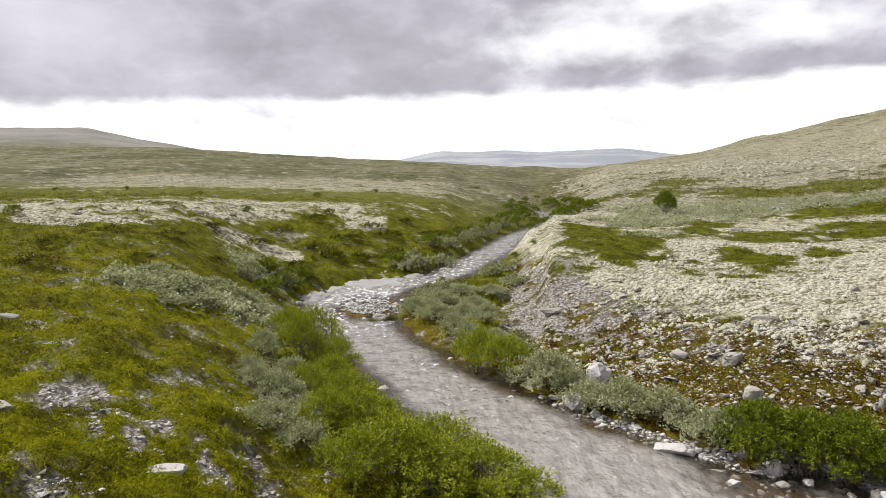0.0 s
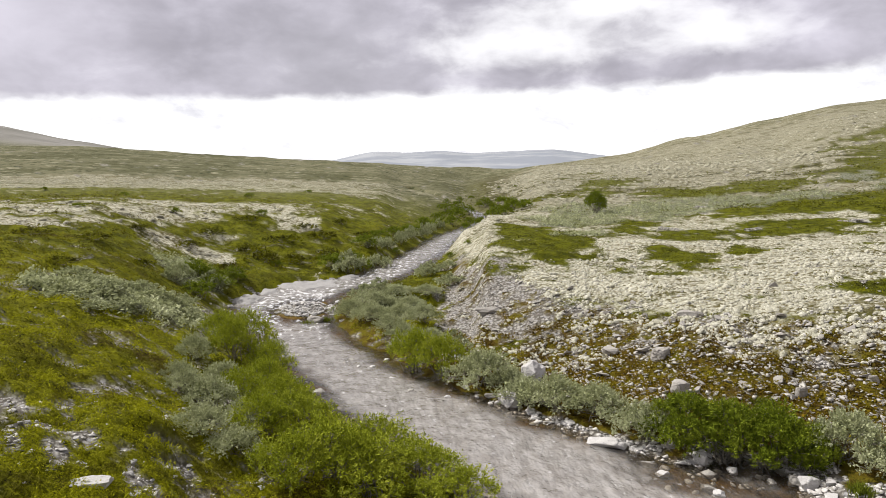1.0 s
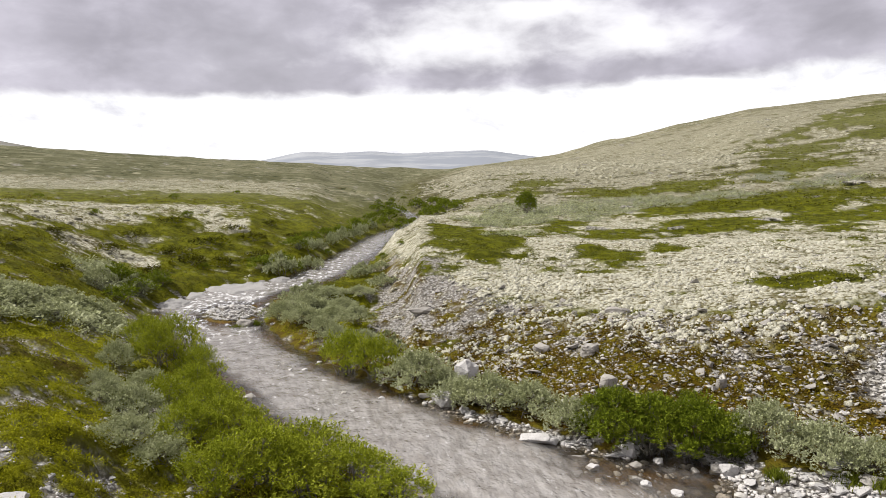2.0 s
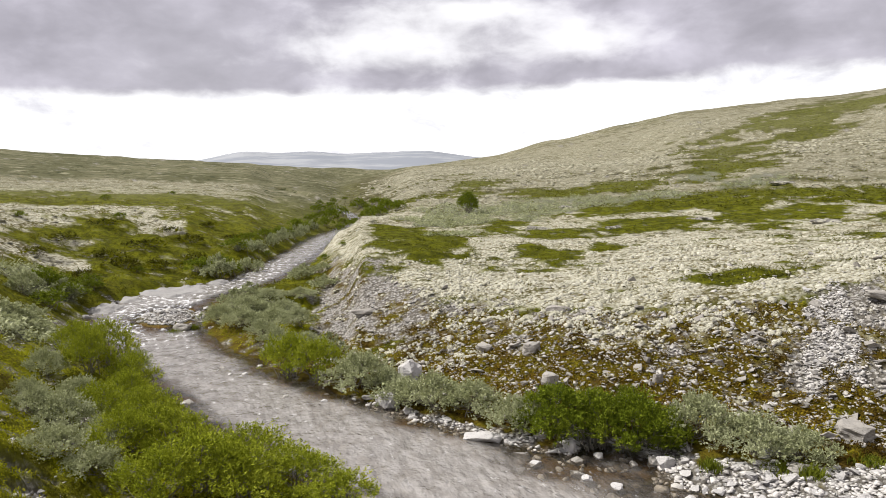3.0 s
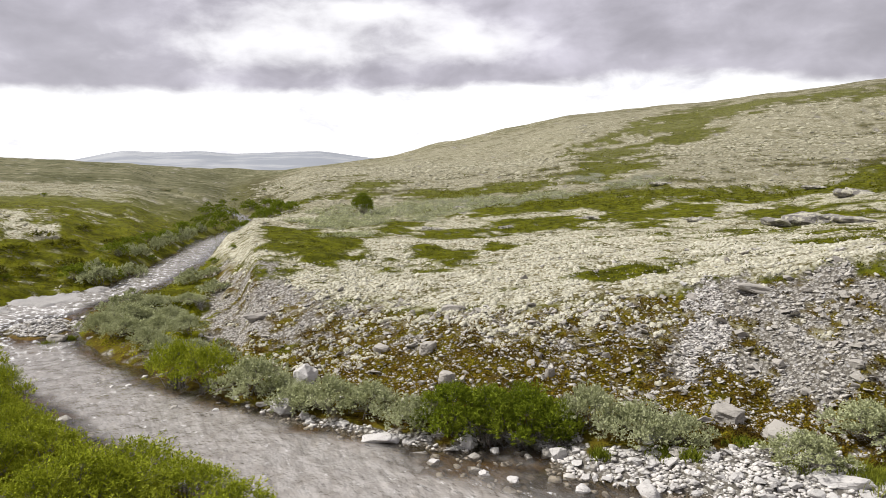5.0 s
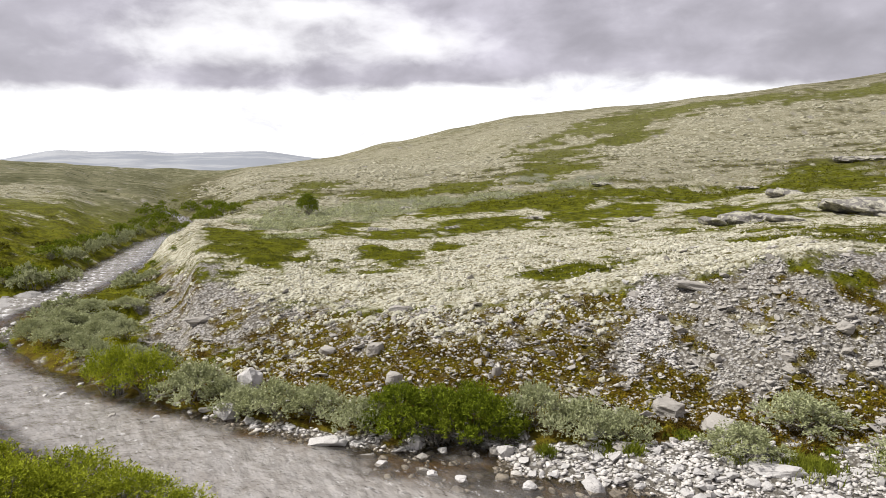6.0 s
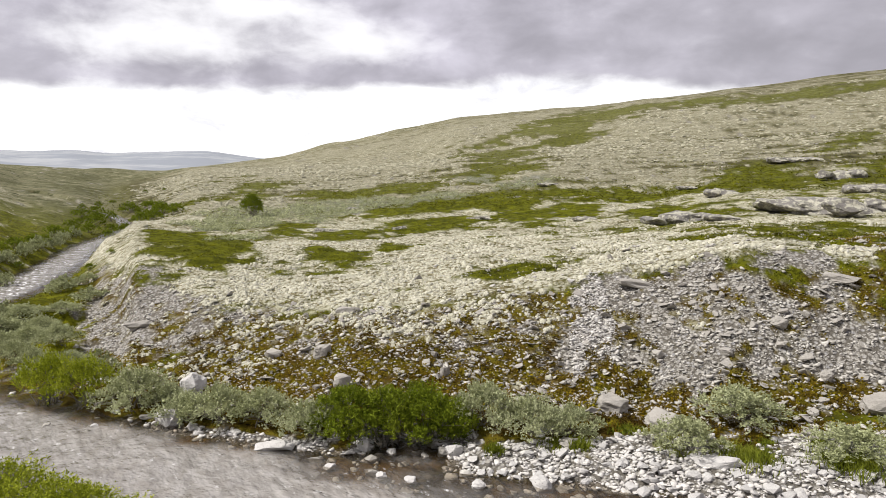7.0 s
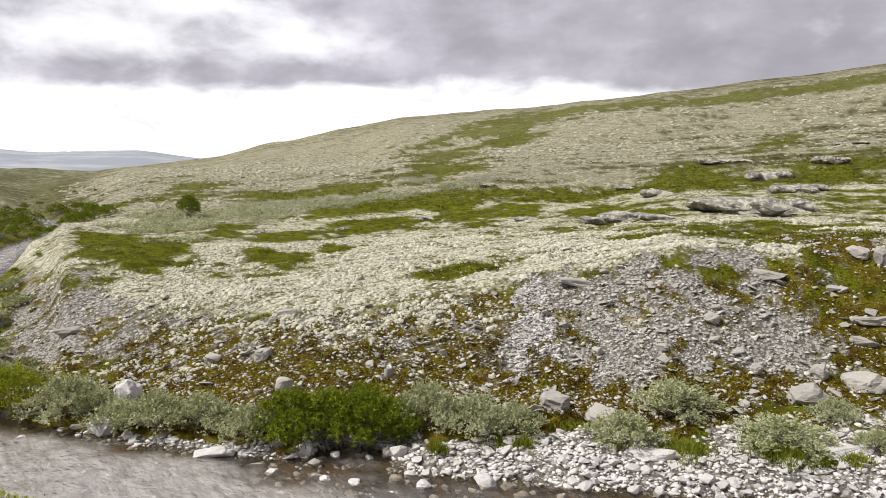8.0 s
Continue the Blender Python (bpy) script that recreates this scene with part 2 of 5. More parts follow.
# ---- materials ----
class Graph:
    def __init__(self, name):
        self.mat = bpy.data.materials.new(name)
        self.mat.use_nodes = True
        self.nodes, self.links = self.mat.node_tree.nodes, self.mat.node_tree.links
        self.nodes.clear()
        self.where = self.nodes.new("ShaderNodeTexCoord").outputs["Object"]

    def plug(self, socket, v):
        if isinstance(v, (int, float)):
            socket.default_value = v
        elif isinstance(v, tuple):
            socket.default_value = v if len(v) == 4 or socket.type == "VECTOR" else (*v, 1)
        else:
            self.links.new(v, socket)

    def calc(self, op, a, b=0.0, c=0.0, clamp=False):
        n = self.nodes.new("ShaderNodeMath")
        n.operation, n.use_clamp = op, clamp
        for i, v in enumerate((a, b, c)):
            self.plug(n.inputs[i], v)
        return n.outputs[0]

    def ramp(self, v, lo, hi, a=0.0, b=1.0):
        n = self.nodes.new("ShaderNodeMapRange")
        n.interpolation_type = "SMOOTHSTEP"
        for i, q in enumerate((v, lo, hi, a, b)):
            self.plug(n.inputs[i], q)
        return n.outputs[0]

    def fbm(self, scale, detail=4, rough=0.55, vec=None, distort=0.0):
        n = self.nodes.new("ShaderNodeTexNoise")
        self.plug(n.inputs["Vector"], vec or self.where)
        for k, v in (("Scale", scale), ("Detail", detail), ("Roughness", rough), ("Distortion", distort)):
            n.inputs[k].default_value = v
        return n.outputs["Fac"]

    def calc_vec(self, vec, fac, amount):
        """A place shifted by a little noise."""
        n = self.nodes.new("ShaderNodeVectorMath")
        n.operation = "MULTIPLY_ADD"
        self.plug(n.inputs[0], fac)
        n.inputs[1].default_value = (amount, amount, amount)
        self.plug(n.inputs[2], vec)
        return n.outputs[0]

    def cells(self, scale, vec=None, out="Distance", feature="F1"):
        n = self.nodes.new("ShaderNodeTexVoronoi")
        n.feature = feature
        self.plug(n.inputs["Vector"], vec or self.where)
        n.inputs["Scale"].default_value = scale
        return n.outputs[out]

    def mix(self, f, a, b):
        n = self.nodes.new("ShaderNodeMix")
        n.data_type = "RGBA"
        for i, v in ((0, f), (6, a), (7, b)):
            self.plug(n.inputs[i], v)
        return n.outputs[2]

    def attr(self, name, out="Fac"):
        n = self.nodes.new("ShaderNodeAttribute")
        n.attribute_name = name
        return n.outputs[out]

    def island(self):
        return self.nodes.new("ShaderNodeNewGeometry").outputs["Random Per Island"]

    def each(self):
        return self.nodes.new("ShaderNodeObjectInfo").outputs["Random"]

    def bump(self, h, strength, distance):
        n = self.nodes.new("ShaderNodeBump")
        self.plug(n.inputs["Height"], h)
        n.inputs["Strength"].default_value, n.inputs["Distance"].default_value = strength, distance
        return n.outputs[0]

    def surface(self, colour, roughness=0.9, normal=None, specular=0.3, **more):
        n = self.nodes.new("ShaderNodeBsdfPrincipled")
        self.plug(n.inputs["Base Color"], colour)
        self.plug(n.inputs["Roughness"], roughness)
        self.plug(n.inputs["Specular IOR Level"], specular)
        if normal:
            self.links.new(normal, n.inputs["Normal"])
        for k, v in more.items():
            self.plug(n.inputs[k.replace("_", " ")], v)
        return n.outputs[0]

    def done(self, shader):
        self.links.new(shader, self.nodes.new("ShaderNodeOutputMaterial").inputs[0])
        return self.mat


def make_ground():
    g = Graph("heath_ground")
    fine, mid = g.fbm(9, 6, 0.68), g.fbm(1.7, 5, 0.6)
    grit, pebble = g.fbm(30, 4, 0.7), g.cells(9)
    # low green heath and moss
    green = g.mix(g.ramp(mid, 0.35, 0.65), (0.110, 0.114, 0.003), (0.225, 0.228, 0.006))
    green = g.mix(g.ramp(g.fbm(0.55, 5, 0.65), 0.50, 0.68), green, (0.100, 0.075, 0.014))
    green = g.mix(g.ramp(fine, 0.50, 0.72), green, (0.240, 0.240, 0.018))
    # hollows of the fine bumps go near-black: shade put into the colour
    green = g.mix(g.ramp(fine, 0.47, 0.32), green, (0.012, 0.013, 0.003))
    berry = g.mix(g.ramp(mid, 0.35, 0.65), (0.055, 0.060, 0.003), (0.140, 0.148, 0.006))
    # the same painted shade in the crowberry
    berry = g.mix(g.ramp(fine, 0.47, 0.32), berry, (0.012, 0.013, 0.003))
    green = g.mix(g.attr("berry"), green, berry)
    # the far heath turns duller and greyer with distance
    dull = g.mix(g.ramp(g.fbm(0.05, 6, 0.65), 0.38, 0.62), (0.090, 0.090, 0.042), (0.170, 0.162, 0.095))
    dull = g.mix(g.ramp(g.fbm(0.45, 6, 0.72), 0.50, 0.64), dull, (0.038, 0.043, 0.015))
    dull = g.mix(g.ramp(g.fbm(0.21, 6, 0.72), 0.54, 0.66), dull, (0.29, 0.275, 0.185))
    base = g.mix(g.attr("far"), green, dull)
    dry = g.mix(g.ramp(g.fbm(0.8, 6, 0.7), 0.38, 0.62), (0.035, 0.032, 0.013), (0.115, 0.105, 0.048))
    base = g.mix(g.attr("hill"), base, dry)
    # brown and olive moss between the stones
    moss = g.mix(g.ramp(mid, 0.4, 0.6), (0.090, 0.058, 0.008), (0.145, 0.118, 0.010))
    # near-black hollows here too, as painted shade
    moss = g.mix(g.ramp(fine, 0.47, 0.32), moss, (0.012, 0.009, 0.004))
    base = g.mix(g.attr("moss"), base, moss)
    base = g.mix(g.attr("silver"), base, g.mix(g.ramp(fine, 0.4, 0.6), (0.085, 0.088, 0.05), (0.27, 0.275, 0.205)))
    # reindeer lichen, cream, in cushions with dark gaps
    lich = g.mix(g.ramp(g.fbm(3.2, 6, 0.65), 0.35, 0.62), (0.44, 0.421, 0.318), (0.71, 0.686, 0.555))
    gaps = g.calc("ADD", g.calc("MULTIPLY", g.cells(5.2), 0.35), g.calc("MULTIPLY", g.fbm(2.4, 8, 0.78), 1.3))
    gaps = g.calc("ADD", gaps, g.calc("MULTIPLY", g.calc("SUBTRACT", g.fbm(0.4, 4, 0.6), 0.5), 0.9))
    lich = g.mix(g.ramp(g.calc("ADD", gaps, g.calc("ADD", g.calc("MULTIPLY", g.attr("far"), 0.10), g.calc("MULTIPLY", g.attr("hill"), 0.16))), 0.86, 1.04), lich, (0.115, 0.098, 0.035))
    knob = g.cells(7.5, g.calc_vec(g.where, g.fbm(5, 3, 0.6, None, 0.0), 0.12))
    # crevices between the knobs darkened, for plant litter and for shade
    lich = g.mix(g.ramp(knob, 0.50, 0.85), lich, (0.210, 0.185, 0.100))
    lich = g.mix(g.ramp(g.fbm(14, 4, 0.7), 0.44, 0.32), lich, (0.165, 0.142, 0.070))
    lich = g.mix(g.ramp(g.fbm(0.5, 7, 0.75), 0.56, 0.64), lich, (0.090, 0.088, 0.024))
    drift = g.nodes.new("ShaderNodeMapping")
    g.plug(drift.inputs[0], g.where)
    drift.inputs["Rotation"].default_value = (0, 0, radians(28))
    drift.inputs["Scale"].default_value = (1.0, 0.16, 0.3)
    combed = g.mix(g.ramp(g.fbm(1.4, 8, 0.72, drift.outputs[0], 0.4), 0.50, 0.64), (0.375, 0.357, 0.268), (0.115, 0.104, 0.048))
    combed = g.mix(g.ramp(g.fbm(2.2, 8, 0.8), 0.50, 0.62), combed, (0.095, 0.088, 0.036))
    lich = g.mix(g.calc("MULTIPLY", g.attr("hill"), 0.75), lich, combed)
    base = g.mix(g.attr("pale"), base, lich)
    # grey gravel
    stone = g.mix(g.ramp(grit, 0.35, 0.65), (0.29, 0.272, 0.245), (0.58, 0.555, 0.508))
    stone = g.mix(g.ramp(g.cells(9, out="Color"), 0.6, 0.85), stone, (0.46, 0.45, 0.45))
    # gaps between pebbles painted darker, in place of shade
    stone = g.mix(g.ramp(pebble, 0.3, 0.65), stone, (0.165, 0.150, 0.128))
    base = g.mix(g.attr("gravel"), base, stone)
    # the stream's bed: wet, brown
    bed = g.mix(g.ramp(g.cells(4), 0.1, 0.6), (0.20, 0.165, 0.115), (0.045, 0.032, 0.017))
    bed = g.mix(g.ramp(g.fbm(0.6, 4), 0.40, 0.6), bed, (0.16, 0.092, 0.022))
    base = g.mix(g.attr("bed"), base, bed)
    # far fells: bare rock and pale scree, blue haze put into the colour
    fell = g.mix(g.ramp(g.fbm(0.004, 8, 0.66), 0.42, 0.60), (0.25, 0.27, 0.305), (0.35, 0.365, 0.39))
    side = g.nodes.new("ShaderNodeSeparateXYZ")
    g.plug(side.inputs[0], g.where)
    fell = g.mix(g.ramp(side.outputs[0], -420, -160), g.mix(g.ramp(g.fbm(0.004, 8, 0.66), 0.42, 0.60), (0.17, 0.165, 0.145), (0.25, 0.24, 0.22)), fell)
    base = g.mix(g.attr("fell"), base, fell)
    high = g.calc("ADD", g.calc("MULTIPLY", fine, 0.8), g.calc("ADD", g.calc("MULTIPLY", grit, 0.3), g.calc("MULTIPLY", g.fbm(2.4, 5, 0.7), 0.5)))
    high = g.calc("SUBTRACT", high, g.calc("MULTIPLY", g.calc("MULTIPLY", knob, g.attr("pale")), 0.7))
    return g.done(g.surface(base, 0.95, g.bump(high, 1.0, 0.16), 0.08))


def make_leaf(name, dark, light, tip, under, shade=None):
    g = Graph(name)
    c = g.mix(g.island(), dark, light)
    c = g.mix(g.ramp(g.fbm(1.3, 3), 0.45, 0.75), c, tip)
    # dark blotches painted in for the shading of clumps and for darker plants
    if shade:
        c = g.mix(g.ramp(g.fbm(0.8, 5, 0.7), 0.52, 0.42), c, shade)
    c = g.mix(g.calc("MULTIPLY", g.each(), 0.3), c, under)
    lit = g.surface(c, 0.75, None, 0.08)
    back = g.nodes.new("ShaderNodeBsdfTranslucent")
    g.plug(back.inputs[0], c)
    m = g.nodes.new("ShaderNodeMixShader")
    m.inputs[0].default_value = 0.24
    g.links.new(lit, m.inputs[1])
    g.links.new(back.outputs[0], m.inputs[2])
    return g.done(m.outputs[0])


def make_rock(name, dark, light, lichened=0.0, single=True):
    g = Graph(name)
    tone = g.each() if single else g.island()
    c = g.mix(g.fbm(7, 6, 0.7), dark, light)
    c = g.mix(g.calc("MULTIPLY", tone, 0.55), c, light)
    c = g.mix(g.ramp(g.fbm(26, 4, 0.7), 0.55, 0.75), c, tuple(0.45 * q for q in dark))
    if lichened:
        c = g.mix(g.calc("MULTIPLY", g.ramp(g.fbm(2.4, 7, 0.75), 0.48, 0.56), lichened), c, (0.52, 0.50, 0.40))
    bands = g.nodes.new("ShaderNodeMapping")
    g.plug(bands.inputs[0], g.where)
    bands.inputs["Scale"].default_value = (1.0, 1.0, 7.0)
    h = g.calc("ADD", g.fbm(5, 6, 0.7, bands.outputs[0]), g.calc("MULTIPLY", g.fbm(40, 3, 0.7), 0.3))
    return g.done(g.surface(c, 0.85, g.bump(h, 0.7, 0.05), 0.3))


def make_bark():
    g = Graph("willow_bark")
    c = g.mix(g.fbm(18, 4), (0.09, 0.075, 0.055), (0.26, 0.24, 0.20))
    return g.done(g.surface(c, 0.9))


def make_water():
    g = Graph("stream_water")
    lie = g.nodes.new("ShaderNodeMapping")
    g.plug(lie.inputs[0], g.where)
    lie.inputs["Scale"].default_value = (1.5, 0.85, 1.0)
    along = lie.outputs[0]
    h = g.calc("ADD", g.fbm(1.6, 3, 0.5, along), g.calc("MULTIPLY", g.fbm(4.5, 3, 0.55, along), 0.4))
    n = g.bump(h, 0.9, 0.16)
    gloss = g.nodes.new("ShaderNodeBsdfGlossy")
    gloss.inputs["Roughness"].default_value = 0.12
    g.links.new(n, gloss.inputs["Normal"])
    clear = g.nodes.new("ShaderNodeBsdfTransparent")
    g.plug(clear.inputs[0], (0.80, 0.76, 0.70))
    # opaque grey water, its pale mottling also painted in for reflected sky
    murk_sheen = g.nodes.new("ShaderNodeBsdfDiffuse")
    g.plug(murk_sheen.inputs[0], g.mix(g.ramp(g.fbm(2.3, 4, 0.55, along), 0.34, 0.66), (0.345, 0.322, 0.300), (0.49, 0.468, 0.448)))
    g.links.new(n, murk_sheen.inputs["Normal"])
    body = g.nodes.new("ShaderNodeMixShader")
    g.plug(body.inputs[0], g.ramp(g.attr("depth"), 0.2, 1.0, 0.02, 0.66))
    g.links.new(clear.outputs[0], body.inputs[1])
    g.links.new(murk_sheen.outputs[0], body.inputs[2])
    fr = g.nodes.new("ShaderNodeFresnel")
    fr.inputs["IOR"].default_value = 1.33
    g.links.new(n, fr.inputs["Normal"])
    top = g.nodes.new("ShaderNodeMixShader")
    g.plug(top.inputs[0], fr.outputs[0])
    g.links.new(body.outputs[0], top.inputs[1])
    g.links.new(gloss.outputs[0], top.inputs[2])
    foam = g.nodes.new("ShaderNodeBsdfDiffuse")
    g.plug(foam.inputs[0], (0.82, 0.82, 0.83))
    crest = g.calc("ADD", g.attr("rapid"), g.calc("MULTIPLY", g.calc("SUBTRACT", g.fbm(2.8, 5, 0.66, along), 0.5), 2.6))
    last = g.nodes.new("ShaderNodeMixShader")
    g.plug(last.inputs[0], g.ramp(crest, 0.50, 1.10, 0.0, 0.85))
    g.links.new(top.outputs[0], last.inputs[1])
    g.links.new(foam.outputs[0], last.inputs[2])
    return g.done(last.outputs[0])


GROUND = make_ground()
WATER = make_water()
GREEN_LEAF = make_leaf("green_willow_leaf", (0.115, 0.142, 0.009), (0.410, 0.458, 0.034), (0.500, 0.530, 0.062), (0.270, 0.295, 0.028))
GREY_LEAF = make_leaf("downy_willow_leaf", (0.205, 0.222, 0.100), (0.510, 0.538, 0.325), (0.590, 0.610, 0.405), (0.330, 0.352, 0.160))
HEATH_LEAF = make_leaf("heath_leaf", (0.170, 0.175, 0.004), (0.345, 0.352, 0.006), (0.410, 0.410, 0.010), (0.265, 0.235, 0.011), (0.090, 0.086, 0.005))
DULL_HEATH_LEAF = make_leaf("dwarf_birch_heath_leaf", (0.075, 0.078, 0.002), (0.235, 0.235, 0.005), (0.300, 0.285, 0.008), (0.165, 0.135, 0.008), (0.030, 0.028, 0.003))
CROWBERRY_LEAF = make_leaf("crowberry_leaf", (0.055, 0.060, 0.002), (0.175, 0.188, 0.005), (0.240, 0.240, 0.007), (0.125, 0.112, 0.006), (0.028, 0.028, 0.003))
DARK_LEAF = make_leaf("dark_willow_leaf", (0.068, 0.098, 0.007), (0.235, 0.292, 0.020), (0.300, 0.348, 0.034), (0.140, 0.165, 0.018))
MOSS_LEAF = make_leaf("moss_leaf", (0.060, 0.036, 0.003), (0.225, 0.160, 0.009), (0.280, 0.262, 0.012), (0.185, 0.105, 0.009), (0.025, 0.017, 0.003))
GRASS_LEAF = make_leaf("grass_blade", (0.075, 0.100, 0.008), (0.215, 0.255, 0.022), (0.260, 0.280, 0.035), (0.140, 0.150, 0.020))
BARK = make_bark()


def make_dead_wood():
    g = Graph("dead_wood")
    return g.done(g.surface(g.mix(g.fbm(22, 4), (0.30, 0.27, 0.23), (0.55, 0.52, 0.47)), 0.9))


DEAD_WOOD = make_dead_wood()
PALE_ROCK = make_rock("pale_stream_stone", (0.31, 0.298, 0.288), (0.61, 0.592, 0.578))
GREY_ROCK = make_rock("grey_schist", (0.20, 0.185, 0.165), (0.44, 0.415, 0.380))
GREY_ROCKS = make_rock("grey_schist_rubble", (0.25, 0.233, 0.212), (0.66, 0.632, 0.59), 0.12, False)
PALE_ROCKS = make_rock("pale_stream_rubble", (0.38, 0.358, 0.337), (0.76, 0.732, 0.70), 0.0, False)
LEDGE_ROCK = make_rock("water_worn_bedrock", (0.15, 0.145, 0.140), (0.40, 0.388, 0.378))
LICHEN_ROCK = make_rock("lichened_schist", (0.085, 0.079, 0.072), (0.24, 0.226, 0.211), 0.7)


def make_lichen(name, dark, light):
    g = Graph(name)
    c = g.mix(g.island(), dark, light)
    c = g.mix(g.ramp(g.fbm(25, 5, 0.7), 0.52, 0.3), c, (0.24, 0.22, 0.13))
    return g.done(g.surface(c, 1.0, g.bump(g.fbm(34, 5, 0.7), 1.0, 0.06), 0.05))


LICHEN = make_lichen("reindeer_lichen", (0.51, 0.49, 0.385), (0.78, 0.755, 0.635))
HILL_LICHEN = make_lichen("thin_hill_lichen", (0.36, 0.345, 0.258), (0.47, 0.452, 0.352))


# ---- zones of the ground ----
def blot(x, y, bearing, wide, near, far, ragged=0.5, seed=0):
    """A patch about a bearing, so many degrees to each side, from near to far: 1 inside, 0 outside, with a ragged edge."""
    r, b = np.hypot(x, y), np.degrees(np.arctan2(x, y))
    mid, half = math.log(near * far) / 2, math.log(far / near) / 2
    d = np.hypot((b - bearing) / wide, (np.log(np.maximum(r, 1)) - mid) / half)
    d = d + ragged * (rough(x, y, 2.6, 70 + seed, 5, 0.65) * 0.8 + rough(x, y, 11, 170 + seed, 4, 0.6) * 0.9 * step(r, 50, 80))
    return 1 - step(d, 0.6, 1.25)


def zones(x, y):
    r, b = np.hypot(x, y), np.degrees(np.arctan2(x, y))
    near = stream_near(x, y)
    d = near[0]
    turn = step(r, 58, 80)
    right = step(b, 3.5 + 3 * turn, 7.0 + 3 * turn)
    left = 1 - right
    speck = rough(x, y, 0.8, 81, 4, 0.75) * 0.55
    grain = rough(x, y, 0.42, 85, 3, 0.7) * 0.5
    ring = np.radians(b) * np.maximum(r, 5)
    patchy = rough(ring * 0.45 + r * 0.12, r, 3.0, 61, 5, 0.62) * 0.6
    crest = np.interp(b, [0, 7, 9.2, 14, 19, 24.5, 35, 42.7, 49.6, 56, 64, 70, 110], [65, 44, 31, 26.5, 25.5, 23.8, 23, 23.5, 24, 24.3, 25.5, 27, 36])
    foot = np.interp(b, [0, 5, 9.2, 14, 19, 24.5, 35, 42.7, 56, 64, 70, 110], [60, 26, 23.5, 21.3, 20, 18.3, 18, 18.2, 18.5, 20, 21, 26])
    up = (r - foot) / (crest - foot)
    # right side: terrace and hill under lichen, which thins out over the brink
    lichen = right * np.interp(up, [0.3, 0.5, 0.75, 0.97, 1.5], [0, 0.28, 0.46, 0.88, 0.74]) * 1.0 * (1 - 0.35 * step(r, 130, 330)) * (1 - 0.36 * step(r, 38, 50) * (1 - 0.5 * step(r, 75, 100)) * step(b, 46, 58)) * (1 - 0.4 * step(r, 70, 100) * (1 - step(b, 8, 14)))
    lichen = lichen * (1 - step(b, 32, 43) * 0.55 * (1 - step(up, 0.78, 1.0)))
    green = np.zeros_like(r)
    for row in GREEN_PATCHES + GULLY_PATCHES:
        green = np.maximum(green, blot(x, y, *row))
    lichen = lichen * (1 - 0.95 * green)
    # left side: lichen on the brink and on the plain behind it
    rim = np.interp(b, [-34, -21.5, -12, -5, 0, 5], [41, 43, 49, 52, 57, 75])
    brink = step(r, rim - 3.5, rim + 1) * (1 - step(r, rim + 5, rim + 14)) * np.interp(b, [-34, -30, -15, -8, 0, 5], [0.35, 0.72, 0.72, 0.5, 0.45, 0.3])
    plain = step(r, 72, 84) * (1 - step(r, 140, 175)) * np.interp(b, [-36, -29, -26, -2, 3], [0.25, 0.4, 0.85, 0.8, 0.2])
    lichen = np.maximum(lichen, left * np.maximum(np.maximum(brink, plain), 0.16 * step(r, 8, 20)))
    for row in LICHEN_PATCHES:
        lichen = np.maximum(lichen, 0.8 * blot(x, y, *row))
    gravel = right * np.interp(up, [0.0, 0.2, 0.7, 1.05], [0.1, 0.5, 0.45, 0.0]) * np.interp(b, [6, 13, 17, 41, 44, 64, 68], [1.2, 1.2, 0.5, 0.5, 1.0, 1.2, 0.3])
    moss = right * step(r, 10, 15) * np.interp(up, [-0.4, 0.0, 0.7, 1.05], [0.55, 0.75, 0.65, 0.0])
    moss = np.maximum(moss, 0.9 * step(b, -5, -2) * (1 - step(d, 1.0, 2.2)) * step(r, 10, 15) * (1 - step(r, 30, 38)))
    for row in SCREE_PATCHES:
        patch = blot(x, y, *row)
        gravel, lichen = np.maximum(gravel, 0.64 * patch), lichen * (1 - patch)
    moss = np.maximum(moss, 0.6 * blot(x, y, 67, 5, 20.5, 33, 0.7, 36))
    # bars of cobbles along the water, and the bank in the stream
    w = np.interp(b, [-8, 8, 14, 30, 37, 44, 56, 75], [0.1, 0.15, 0.2, 0.1, 0.6, 1.6, 2.7, 3.6])
    bar = step(b, 4, 14) * step(d, -0.5, 0.0) * (1 - step(d, w - 0.3, w + 0.6)) * (1.2 - 0.62 * step(d, 0.7, 1.8))
    bar = np.maximum(bar, 1.2 * step(0.9 - np.hypot((x + 3.3) / 1.7, (y - 31.3) / 1.9), -0.05, 0.1))
    gravel = np.maximum(gravel, bar)
    for row in STONY_PATCHES:
        gravel = np.maximum(gravel, 0.55 * blot(x, y, *row))
    gravel = np.maximum(gravel, left * 0.17 * (1 - step(r, 25, 45)))
    silver = np.zeros_like(r)
    for row in SILVER_PATCHES:
        silver = np.maximum(silver, 0.64 * blot(x, y, *row))
    wild = 1 - step(r, 90, 200) * 0.6
    slope = 1 - step(up, 0.85, 1.15)
    lichen = step(lichen + (speck * 0.34 + patchy * (0.43 - 0.12 * slope * right - 0.25 * left * (1 - step(r, 28, 38))) + grain * 0.5 * slope * right) * wild, 0.36, 0.64)
    silver = step(silver + speck * 0.35, 0.4, 0.65)
    moss = step(moss + patchy * 0.45 + speck * 0.25, 0.38, 0.66)
    gravel = step(gravel + rough(x, y, 0.7, 83, 4, 0.75) * 0.32 + patchy * 0.2, 0.36, 0.6)
    hill = right * step(r, 54, 75) * (1 - step(r, 230, 330)) * (1 - green)
    bed = 1 - step(d, -0.3, 0.1)
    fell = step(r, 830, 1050)
